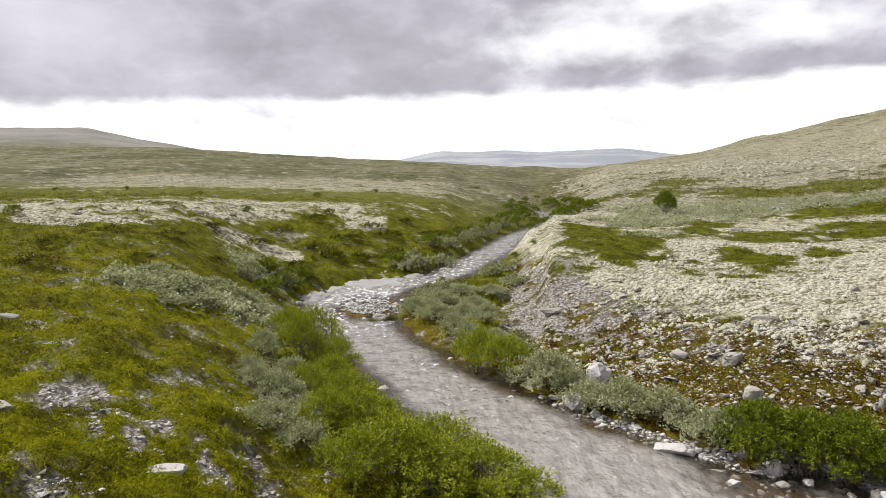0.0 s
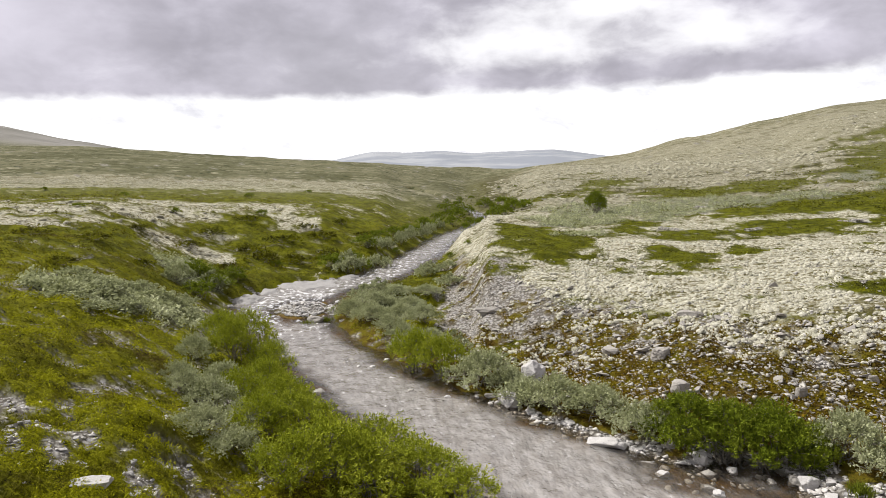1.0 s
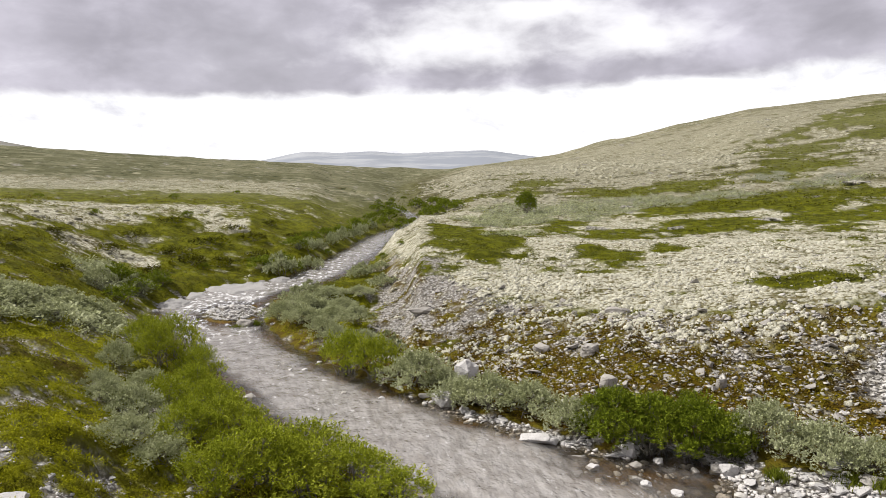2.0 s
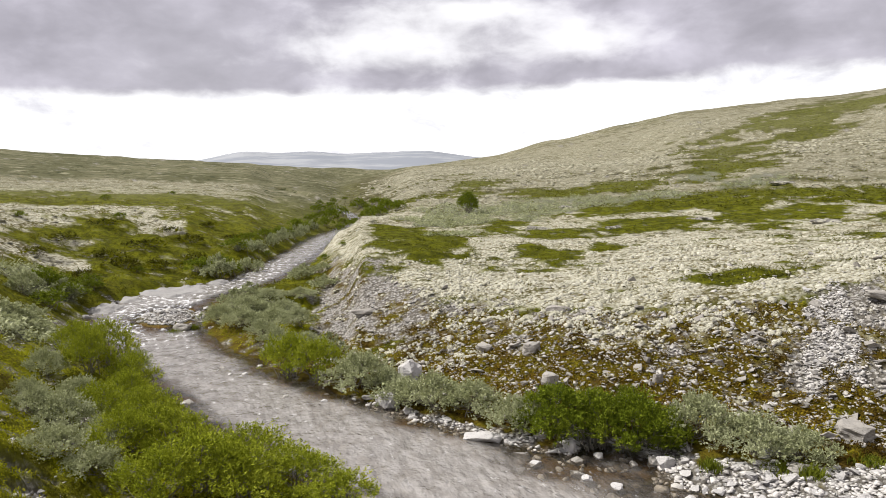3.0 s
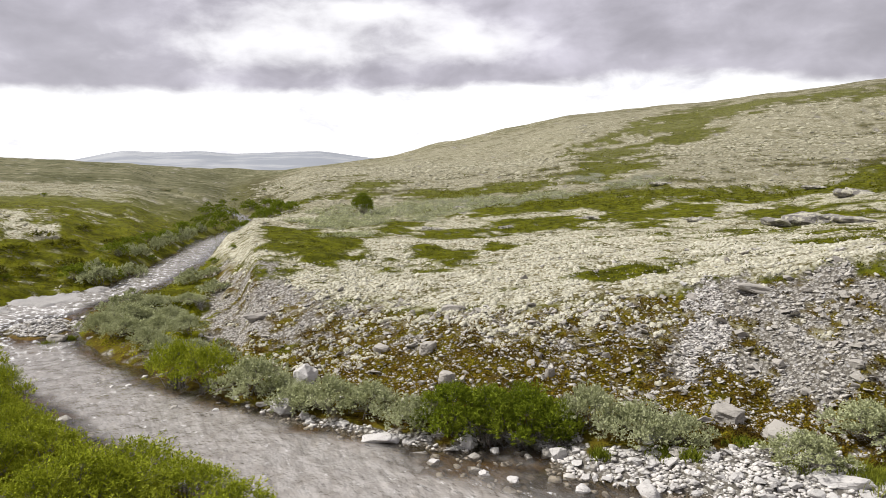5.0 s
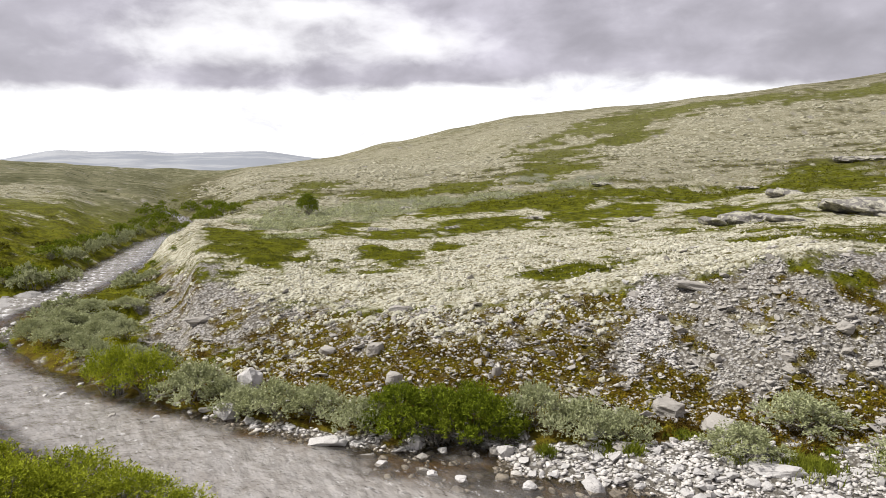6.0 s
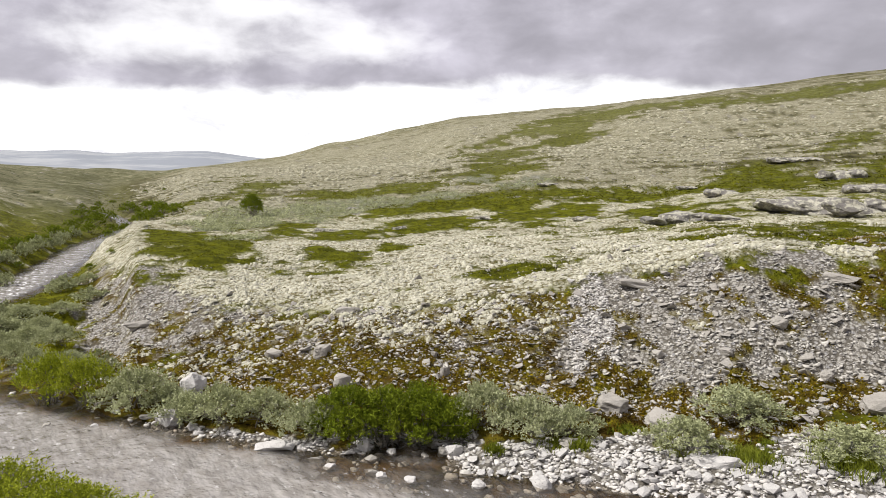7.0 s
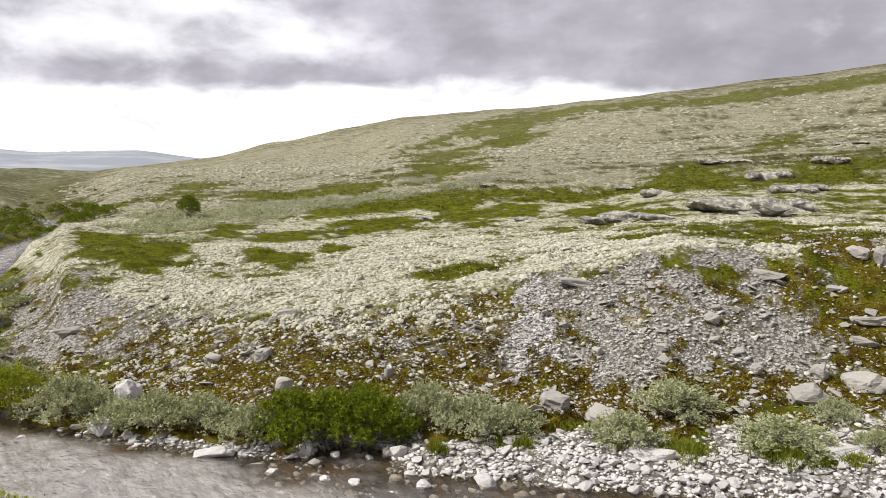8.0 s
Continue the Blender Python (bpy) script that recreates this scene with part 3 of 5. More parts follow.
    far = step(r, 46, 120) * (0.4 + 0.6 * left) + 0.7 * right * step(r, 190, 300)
    keep = 1 - bed
    lichen = lichen * keep * (1 - gravel) * (1 - silver)
    # on the hill it grows in hummocks, with dark heath between
    pale = lichen * (1 - 0.55 * right * step(up, 0.3, 0.5) * (1 - step(up, 0.8, 1.0))) * (1 - (0.1 * right + 0.4 * left) * step(r, 54, 75) * (1 - 0.4 * step(r, 190, 240)))
    return dict(lichen=lichen, pale=pale, hill=hill, gravel=gravel * keep, moss=moss * keep, silver=silver * keep, bed=bed, far=far, fell=fell, berry=np.maximum(right * step(r, 9, 15), 0.7 * step(r + patchy * 8, 25, 36))), near


# bearing, half width in degrees, nearest and farthest distance
GREEN_PATCHES = [
    (14.2, 3.4, 30.5, 47, .5, 1), (11.5, 2.0, 36, 50, .5, 13), (25.6, 3.8, 39, 48, .55, 2), (23.8, 3.0, 31.5, 36, .55, 3), (37.9, 3.4, 24.7, 26.8, .6, 4),
    (29, 2, 33, 40, .8, 11), (30.1, 2.6, 44.5, 51, .5, 20), (42, 4.6, 45, 60, .55, 7), (33.6, 3.3, 46, 52, .55, 21), (26, 7, 69, 82, .5, 5),
    (43, 14, 56, 67, .35, 22), (31, 5, 54, 62, .5, 29), (56.8, 2.8, 61, 74, .5, 8), (48.6, 2.8, 46, 55, .6, 23), (56, 5.5, 29, 36, .75, 24), (63.5, 7, 26, 38, .65, 9),
    (67.6, 3.0, 21, 27, .5, 10), (57.3, 2.6, 63, 74, .6, 18), (62.3, 2.3, 85, 112, .7, 26), (66, 3.5, 58, 72, .9, 25), (53, 4, 40, 46, .9, 31), (20, 3, 44, 52, .6, 27),
    (62, 9, 172, 200, .6, 15), (14, 5, 70, 84, .6, 14), (17.5, 2.2, 84, 118, .7, 28)]
GULLY_PATCHES = [(36.6, 5.0, 64, 97, .6, 6), (37.2, 2.8, 90, 165, .6, 12), (42, 3, 145, 205, .6, 16), (46, 4, 168, 230, .5, 17), (52, 4, 186, 214, .5, 19)]
SILVER_PATCHES = [
    (16.3, 3.8, 44, 67, .5, 51), (22, 4, 52, 68, .5, 60), (24.8, 5.4, 59, 71, .5, 53), (29.5, 3.2, 58, 70, .5, 57), (-18.7, 5, 22, 29.4, .6, 54), (-14.3, 2.6, 32, 38, .7, 55),
    (36, 2.8, 74, 85, .5, 56), (39.5, 2.4, 66, 76, .5, 52), (33.5, 3, 62, 70, .5, 61), (1.5, 2, 27, 33, .4, 58), (-23, 3, 23, 27, .8, 59)]
LICHEN_PATCHES = [(-6.5, 2, 47, 52, .6, 21), (-28, 4, 38, 43, .7, 22), (-17, 5, 39, 44, .7, 23), (7.2, 1.0, 44, 58, .3, 24), (11.5, 1.3, 50, 60, .4, 25)]
SCREE_PATCHES = [(45.3, 2.0, 21.2, 23.5, .6, 31), (44.8, 2.4, 18.6, 21.6, .7, 35), (57.5, 6.8, 20.2, 23.6, .7, 32), (52.3, 3.4, 21.8, 23.9, .7, 36), (59.5, 3.6, 22.8, 25.8, .6, 37),
                 (7.6, 3.4, 25, 33, .6, 33), (64, 3, 20, 22.5, .8, 34)]
STONY_PATCHES = [(-29.2, 2.2, 15.8, 19.5, 1.1, 41), (-30.2, 1.7, 11.8, 14.3, 1.1, 42), (-27.9, 1.3, 11.2, 13.3, 1.1, 43), (-24.4, 1.2, 10.6, 12.3, 1.1, 46), (-32.2, 1.2, 9.9, 11.2, 1.1, 44),
                 (-23.4, .8, 12.4, 14.1, 1.1, 47), (-18.8, 1.2, 10.6, 12, 1.1, 45), (-22.8, 1.0, 9.6, 10.8, 1.1, 48)]


def lumps(x, y, z, zone, near):
    """Cushions of lichen and heath, stones in the scree."""
    close = 1 - step(np.hypot(x, y), 90, 260)
    cushion = np.maximum(0, ripple(x, y, 0.3, 101)) ** 0.7 * 0.035 + ripple(x, y, 0.14, 103) * 0.012 + np.maximum(0, ripple(x, y, 1.3, 105)) * 0.10
    tuft = ripple(x, y, 0.5, 107) * 0.11 + ripple(x, y, 0.22, 109) * 0.05 + np.maximum(0, ripple(x, y, 1.4, 110)) * 0.36
    tuft = tuft + np.maximum(0, rough(x, y, 3.2, 115, 3)) * 0.3 * step(np.hypot(x, y), 24, 32)
    rubble = ripple(x, y, 0.3, 111) * 0.05 + ripple(x, y, 0.13, 113) * 0.03
    free = np.clip(1 - zone["lichen"] - zone["gravel"] - zone["bed"], 0, 1)
    dry = step(near[0], 0.2, 1.5)
    return z + close * (cushion * zone["lichen"] + tuft * (1 - 0.65 * zone["berry"]) * free * dry + rubble * np.maximum(zone["gravel"], zone["bed"] * 0.5))


def land(x, y):
    """Height of the finished ground and its zones."""
    zone, near = zones(x, y)
    return lumps(x, y, height(x, y, near), zone, near), zone, near[0]


def grid_mesh(name, X, Y, Z, mat, layers, wrap=False):
    rows, cols = X.shape
    me = bpy.data.meshes.new(name)
    co = np.stack([X, Y, Z], -1).reshape(-1, 3)
    c = np.arange(cols if wrap else cols - 1)
    a = (np.arange(rows - 1)[:, None] * cols + c[None]).ravel()
    b = (np.arange(rows - 1)[:, None] * cols + ((c + 1) % cols)[None]).ravel()
    quads = np.stack([a, b, b + cols, a + cols], -1)
    me.vertices.add(len(co))
    me.vertices.foreach_set("co", co.ravel())
    me.loops.add(quads.size)
    me.loops.foreach_set("vertex_index", quads.ravel())
    me.polygons.add(len(quads))
    me.polygons.foreach_set("loop_start", np.arange(len(quads)) * 4)
    me.polygons.foreach_set("use_smooth", np.ones(len(quads), bool))
    me.update(calc_edges=True)
    for key, v in layers.items():
        v = np.asarray(v, np.float32)
        if v.ndim > 2:
            me.attributes.new(key, "FLOAT_VECTOR", "POINT").data.foreach_set("vector", v.ravel())
        else:
            me.attributes.new(key, "FLOAT", "POINT").data.foreach_set("value", v.ravel())
    me.materials.append(mat)
    return new(name, me)


def build_ground():
    b = np.radians(np.r_[np.arange(-38, 76, 0.28), np.arange(76, 322, 3.0)])
    r = np.r_[0.0, np.geomspace(0.8, 8, 28)[:-1], np.geomspace(8, 62, 380)[:-1], np.geomspace(62, 4800, 230)]
    R, B = np.meshgrid(r, b, indexing="ij")
    B = B[:, ::-1]
    X, Y = R * np.sin(B), R * np.cos(B)
    Z, zone, _ = land(X, Y)
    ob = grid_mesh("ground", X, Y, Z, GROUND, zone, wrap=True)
    return tagged(ob, "mountain heath with moss, cream lichen and grey scree", "ground", kind="structure")


ground = build_ground()


def build_stream():
    line = smooth_line(STREAM, 40)
    t = np.gradient(line[:, :2], axis=0)
    t /= np.linalg.norm(t, axis=1)[:, None]
    side = np.stack([t[:, 1], -t[:, 0]], -1)
    u = np.linspace(-1.7, 1.7, 51)
    far = np.r_[0, np.cumsum(np.hypot(*np.diff(line[:, :2], axis=0).T))]
    X = line[:, None, 0] + side[:, None, 0] * u * line[:, None, 3]
    Y = line[:, None, 1] + side[:, None, 1] * u * line[:, None, 3]
    S, U = np.meshgrid(far, u, indexing="ij")
    across = U * line[:, None, 3]
    drop = np.abs(np.gradient(line[:, 2], far))[:, None] * np.ones_like(U)
    rapid = 0.26 + np.clip(drop / 0.06, 0, 1) * 0.36
    Z = line[:, None, 2] + ripple(across * 0.8, S * 1.2, 0.6, 201) * 0.022 * (0.6 + rapid)
    Z = Z + rapid * ripple(across, S * 0.9, 0.9, 205) * 0.045
    depth = (line[:, None, 2] - height(X, Y)) / 0.28
    ob = grid_mesh("water", X, Y, Z, WATER, dict(rapid=rapid * np.clip(1.3 - U * U, 0, 1), depth=np.clip(depth, 0, 1)))
    return tagged(ob, "shallow grey mountain stream with small white rapids", "stream", kind="structure")


water = build_stream()
# ---- shrubs ----
def soup(name, V, F, mat, smooth=False):
    """A mesh object from arrays of corners and of equal-sided faces."""
    me = bpy.data.meshes.new(name)
    V, F = np.asarray(V, np.float32), np.asarray(F, np.int64)
    k = F.shape[1]
    me.vertices.add(len(V))
    me.vertices.foreach_set("co", V.ravel())
    me.loops.add(F.size)
    me.loops.foreach_set("vertex_index", F.ravel())
    me.polygons.add(len(F))
    me.polygons.foreach_set("loop_start", np.arange(len(F)) * k)
    if smooth:
        me.polygons.foreach_set("use_smooth", np.ones(len(F), bool))
    me.update(calc_edges=True)
    me.materials.append(mat)
    return new(name, me)


def spins(rng, n, lean):
    """Turns about the upright axis, then a lean of up to so many radians."""
    a, b, c = rng.uniform(0, 6.283, n), rng.uniform(-lean, lean, n), rng.uniform(-lean, lean, n)
    z, o = np.zeros(n), np.ones(n)
    A = np.stack([np.cos(a), -np.sin(a), z, np.sin(a), np.cos(a), z, z, z, o], -1).reshape(n, 3, 3)
    B = np.stack([o, z, z, z, np.cos(b), -np.sin(b), z, np.sin(b), np.cos(b)], -1).reshape(n, 3, 3)
    C = np.stack([np.cos(c), z, np.sin(c), z, o, z, -np.sin(c), z, np.cos(c)], -1).reshape(n, 3, 3)
    return A @ B @ C


def strew(shapes, rng, P, size, lean, flat=1.0):
    """Copies of shapes (corners, faces) at the points P, joined: corners and faces."""
    n = len(P)
    T = spins(rng, n, lean)
    pick = rng.integers(0, len(shapes), n)
    VV, FF, base = [], [], 0
    for k, (v, f) in enumerate(shapes):
        m = pick == k
        c = m.sum()
        if not c:
            continue
        s = np.asarray(size)[m] if np.ndim(size) else np.full(c, size)
        q = v[None] * s[:, None, None] * np.array([1, 1, flat])
        q = np.einsum("nij,nkj->nki", T[m], q) + P[m][:, None]
        VV.append(q.reshape(-1, 3))
        FF.append((f[None] + (np.arange(c) * len(v))[:, None, None] + base).reshape(-1, f.shape[1]))
        base += c * len(v)
    return np.vstack(VV), np.vstack(FF)


def leaf_shape(length, width):
    v = np.array([(0, 0, 0), (width / 2, length * 0.45, width * 0.15), (0, length, -width * 0.1), (-width / 2, length * 0.45, width * 0.15)])
    return v, np.array([[0, 1, 2, 3]])


def tube(path, r0, r1, sides=5):
    """A tapered stem along a path."""
    path = np.asarray(path, float)
    n = len(path)
    t = np.gradient(path, axis=0)
    t /= np.linalg.norm(t, axis=1)[:, None]
    a = np.cross(t, (0.31, 0.17, 0.93))
    a /= np.linalg.norm(a, axis=1)[:, None] + 1e-9
    b = np.cross(t, a)
    w = np.linspace(0, 2 * math.pi, sides, endpoint=False)
    rad = np.linspace(r0, r1, n)[:, None, None]
    V = path[:, None] + rad * (np.cos(w)[None, :, None] * a[:, None] + np.sin(w)[None, :, None] * b[:, None])
    F = [[i * sides + j, i * sides + (j + 1) % sides, (i + 1) * sides + (j + 1) % sides, (i + 1) * sides + j] for i in range(n - 1) for j in range(sides)]
    return V.reshape(-1, 3), np.array(F)


def build_shrub(name, seed, wide, tall, lobes, shoots, per, leaf, mat, upright=0.5, label="", category="shrub", slim=0.17):
    """Bent stems out of one root, each carrying a rounded lobe of leafy shoots; the lobes make an uneven mound with gaps between."""
    rng = np.random.default_rng(seed)
    root = new(name)
    woods, P, D = [], [], []
    for k in range(lobes):
        a, f = k * 2.4 + rng.uniform(-0.4, 0.4), math.sqrt((k + 0.4) / lobes)
        lr = wide * rng.uniform(0.13, 0.21) * (1.15 - 0.35 * f)
        out = max(wide / 2 * f * rng.uniform(0.85, 1.1) - lr * 0.5, 0)
        c = np.array([math.cos(a) * out, math.sin(a) * out, max((tall - lr) * (1 - 0.72 * f * f) * rng.uniform(0.72, 1.08), lr * 0.45)])
        foot = np.array([*rng.normal(0, wide * 0.06, 2), -0.08])
        u = np.linspace(0, 1, 5)[:, None]
        path = foot + (c - foot) * np.hstack([u**1.3, u**1.3, u**0.8]) + rng.normal(0, 0.012, (5, 3)) * wide
        limbs = [(path, 0.010 * tall + 0.006, 0.004, 4)]
        w = rng.normal(0, 1, (shoots, 3))
        w[:, 2] = np.where(w[:, 2] < -0.5, -w[:, 2], w[:, 2]) + 0.25 * upright
        w /= np.linalg.norm(w, axis=1)[:, None]
        reach = lr * rng.uniform(0.75, 1.25, (shoots, 1))
        p0, p1 = c + w * lr * 0.35, c + w * reach + np.array([0, 0, 1]) * lr * 0.45 * upright * rng.uniform(0, 1, (shoots, 1))
        for i in range(0, shoots, 9):
            limbs.append((np.stack([c, p1[i]]), 0.005, 0.002, 3))
        SV, SF, base = [], [], 0
        for limb in limbs:
            v, q = tube(*limb)
            SV.append(v), SF.append(q + base)
            base += len(v)
        woods.append(soup("stem", np.vstack(SV), np.vstack(SF), BARK))
        u = (1.05 - 0.75 * rng.uniform(0, 1, (shoots, per, 1)) ** 1.3)
        P.append((p0[:, None] + (p1 - p0)[:, None] * u + rng.normal(0, 0.010, (shoots, per, 3))).reshape(-1, 3))
        way = (p1 - p0) / np.linalg.norm(p1 - p0, axis=1)[:, None]
        D.append((way[:, None] * 0.75 + np.array([0, 0, 0.2]) + rng.normal(0, 0.55, (shoots, per, 3))).reshape(-1, 3))
    P, D = np.vstack(P), np.vstack(D)
    P[:, 2] = np.abs(P[:, 2] - 0.02) + 0.02
    D /= np.linalg.norm(D, axis=1)[:, None]
    W = np.cross(D, rng.normal(0, 1, P.shape) + np.array([0, 0, 0.8]))
    W /= np.linalg.norm(W, axis=1)[:, None] + 1e-9
    ln = leaf * rng.uniform(0.65, 1.3, (len(P), 1))
    W = W * ln * slim * rng.uniform(0.8, 1.3, (len(P), 1))
    V = np.stack([P, P + D * ln * 0.45 + W, P + D * ln, P + D * ln * 0.45 - W], 1).reshape(-1, 3)
    F = np.arange(len(V)).reshape(-1, 4)
    for o in (*woods, soup("foliage", V, F, mat)):
        o.parent = root
    return tagged(root, label, category)


def at_ground(x, y, sink=0.03):
    return float(land(np.array([x]), np.array([y]))[0][0]) - sink


def put(kinds, rows, group, label="", low=1.0, broad=1.0):
    for x, y, wide, tall in rows:
        model, w0, h0 = kinds[rng.integers(0, len(kinds))]
        m = Matrix.LocRotScale((x, y, at_ground(x, y)), Euler((0, 0, rng.uniform(0, 6.28))), (broad * wide / w0, broad * wide / w0, low * tall / h0))
        tagged(copy_thing(model, m), label, group=group)


def retire(kinds):
    for model, _, _ in kinds:
        for o in (*model.children_recursive, model):
            bpy.data.objects.remove(o)


rng = np.random.default_rng(7)
green_kinds = [(build_shrub("willow_shrub", 10 + k, 1.9, 1.3, 16, 42, 13, 0.056, GREEN_LEAF, 0.9,
                            "bright green leafy willow shrub on the stream bank"), 1.9, 1.3) for k in range(4)]
grey_kinds = [(build_shrub("downy_willow", 30 + k, 1.7, 0.9, 19, 33, 11, 0.054, GREY_LEAF, 0.3,
                           "low silvery grey-green downy willow shrub", slim=0.24), 1.7, 0.9) for k in range(4)]
dark_kinds = [(build_shrub("willow_shrub", 80 + k, 1.9, 1.3, 18, 54, 13, 0.062, DARK_LEAF, 0.8,
                           "deep green upright willow shrub on the stony bank"), 1.9, 1.3) for k in range(2)]
birch_kinds = [(build_shrub("dwarf_birch", 90 + k, 1.8, 0.5, 12, 16, 9, 0.06, CROWBERRY_LEAF, 0.3,
                            "low dark green dwarf birch on the heath", slim=0.3), 1.8, 0.5) for k in range(3)]
small_green = [(build_shrub("willow_shrub", 50 + k, 1.6, 1.1, 11, 18, 9, 0.085, DARK_LEAF, 0.5,
                            "dark green rounded willow shrub on the heath", slim=0.26), 1.6, 1.1) for k in range(3)]
small_grey = [(build_shrub("downy_willow", 60 + k, 1.6, 0.8, 10, 16, 10, 0.10, GREY_LEAF, 0.2,
                           "small silvery downy willow on the grassy bank", slim=0.26), 1.6, 0.8) for k in range(3)]
# x, y, width, height
NEAR_GREEN = [
    (-4.0, 21.4, 2.0, 1.6), (-4.9, 22.3, 1.7, 1.2), (-3.0, 19.3, 1.6, 1.4), (-3.3, 16.6, 1.5, 1.2), (-1.7, 14.8, 2.0, 1.3),
    (-2.4, 14.3, 1.6, 1.2), (-0.1, 13.8, 2.2, 1.3), (-0.9, 12.7, 2.2, 1.4), (0.8, 12.8, 2.0, 1.15), (-1.6, 12.3, 1.7, 1.2),
    (-4.0, 19.5, 1.3, 1.3), (-0.2, 12.4, 2.2, 1.3), (1.4, 12.0, 1.8, 0.9), (-2.3, 16.4, 1.7, 1.25), (-2.9, 17.8, 1.5, 1.3)]
NEAR_GREY = [
    (-5.0, 19.3, 1.2, 0.8), (-4.0, 18.1, 1.4, 0.7), (-4.4, 16.1, 1.1, 0.6), (-3.8, 15.8, 1.5, 0.8), (-2.9, 15.0, 1.3, 0.7),
    (-3.5, 13.7, 1.4, 0.6), (-2.7, 13.2, 1.3, 0.6), (-3.5, 23.3, 1.2, 0.8), (-4.7, 16.7, 0.9, 0.6), (-3.1, 17.8, 1.1, 0.6)]
MID_LEFT_GREY = [
    (-9.0, 21.0, 1.7, 0.5), (-8.2, 22.1, 1.7, 0.6), (-7.7, 24.7, 1.7, 0.6), (-7.1, 24.7, 1.3, 0.5), (-7.6, 21.4, 1.3, 0.4),
    (-9.0, 32.2, 1.6, 1.0), (-7.8, 33.8, 1.7, 0.8), (-1.6, 39.7, 2.2, 1.2), (0.0, 41.8, 1.9, 0.9), (-7.8, 19.9, 1.2, 0.3),
    (-7.4, 27.6, 1.2, 0.5), (-8.5, 25.6, 1.5, 0.5), (-9.6, 24, 1.5, .5), (-10.6, 25.5, 1.6, .5)]
MID_LEFT_GREEN = [
    (-8.1, 34.9, 2.0, 1.1), (-8.8, 34.5, 1.4, 0.9), (-7.0, 35.3, 1.5, 0.8), (-0.8, 40.6, 1.6, 1.0), (-5.6, 39.5, 1.2, 0.6),
    (-21.2, 34.7, 1.5, 0.8), (-12.9, 46.6, 1.0, 0.6), (-7.9, 49.0, 1.4, 0.8), (-7.2, 75.5, 1.3, 0.6), (-29.0, 64.7, 0.9, 0.6),
    (-16.8, 41.5, 1.6, 0.4), (-33, 60, 1.2, .5), (-20, 58, 1.4, .5), (-11, 62, 1.6, .6)]
UPSTREAM = [
    (-0.1, 45.1, 1.5, 0.9), (0.6, 46.3, 1.3, 0.9), (1.6, 49.5, 1.4, 1.0), (2.5, 53.1, 1.5, 0.9), (3.5, 55.8, 1.5, 1.0),
    (4.4, 59.2, 1.4, 1.0), (5.5, 63.1, 1.4, 0.9), (2.9, 38.5, 1.3, 0.6), (4.4, 42.5, 1.0, 0.6), (5.6, 43.0, 0.8, 0.4),
    (8.0, 60.2, 0.9, 0.9), (8.4, 66.4, 1.6, 1.3), (7.6, 53.7, 1.3, 1.1), (1.2, 46.9, 1.1, 0.7)]
GULLY = [
    (9.2, 62.0, 1.4, 1.2), (10.4, 64.5, 1.6, 1.3), (12.0, 64.8, 1.8, 1.5), (13.6, 65.1, 1.6, 1.3), (15.9, 83.7, 2.3, 1.6),
    (17.1, 98.5, 1.9, 1.3), (14.2, 86.1, 1.8, 1.5), (10.3, 90.2, 1.9, 1.3), (9.6, 97.4, 1.9, 1.2), (8.2, 91.2, 1.9, 1.0),
    (13.4, 114.1, 2.0, 1.1), (17.1, 127.9, 2.1, 1.0), (7.4, 78.7, 1.5, 1.0), (24.9, 143.2, 1.4, 1.2),
    (25.2, 127.6, 1.0, 0.8), (14.5, 99.3, 1.9, 1.3), (12.2, 70, 1.8, 1.4), (9.4, 72, 1.7, 1.2), (8.6, 84, 1.6, 1.1), (14.6, 74, 2, 1.5)]
RIGHT_GREEN = [
    (1.1, 21.6, 2.0, 1.7), (1.9, 20.7, 1.9, 1.6), (6.9, 14.8, 1.6, 1.2), (7.6, 14.2, 1.8, 1.4), (8.4, 13.7, 1.7, 1.4), (8.9, 13.3, 1.1, 1.0)]
RIGHT_GREY = [
    (3.1, 19.9, 2.0, 1.2), (3.8, 19.4, 1.0, 0.7), (4.6, 17.5, 1.7, 1.0), (5.5, 16.8, 1.5, 0.9), (6.2, 15.4, 1.3, 0.9),
    (9.6, 13.1, 1.6, 1.1), (10.3, 12.2, 1.5, 1.0), (11.0, 11.7, 1.4, 0.8), (12.5, 9.6, 1.5, 0.8), (14.9, 9.9, 2.0, 0.9),
    (15.0, 7.3, 1.9, 0.8), (17.3, 7.2, 1.1, 0.6), (16.1, 5.8, 0.9, 0.6), (4.0, 18.3, 1.4, .8)]
BANK_GREY = [
    (-1.2, 29.4, 1.7, 1.0), (-0.3, 27.6, 1.8, 1.0), (0.4, 25.6, 1.5, 1.0), (1.0, 24.4, 1.6, 1.0), (-0.2, 30.3, 2.0, 0.9),
    (0.9, 27.7, 1.8, 0.9), (1.4, 30.2, 1.7, 0.8), (0.9, 32.5, 1.9, 0.7), (1.7, 26.0, 1.5, 0.9), (1.9, 24.3, 1.2, 0.7),
    (2.3, 32.0, 1.6, 0.6), (3.5, 33.8, 1.7, 0.6), (2.6, 37.2, 1.6, 0.7), (3.9, 38.6, 1.3, 0.6), (-0.7, 31.4, 1.6, 0.8), (2.5, 22.9, 1.2, 0.7), (0, 33, 1.7, .7)]
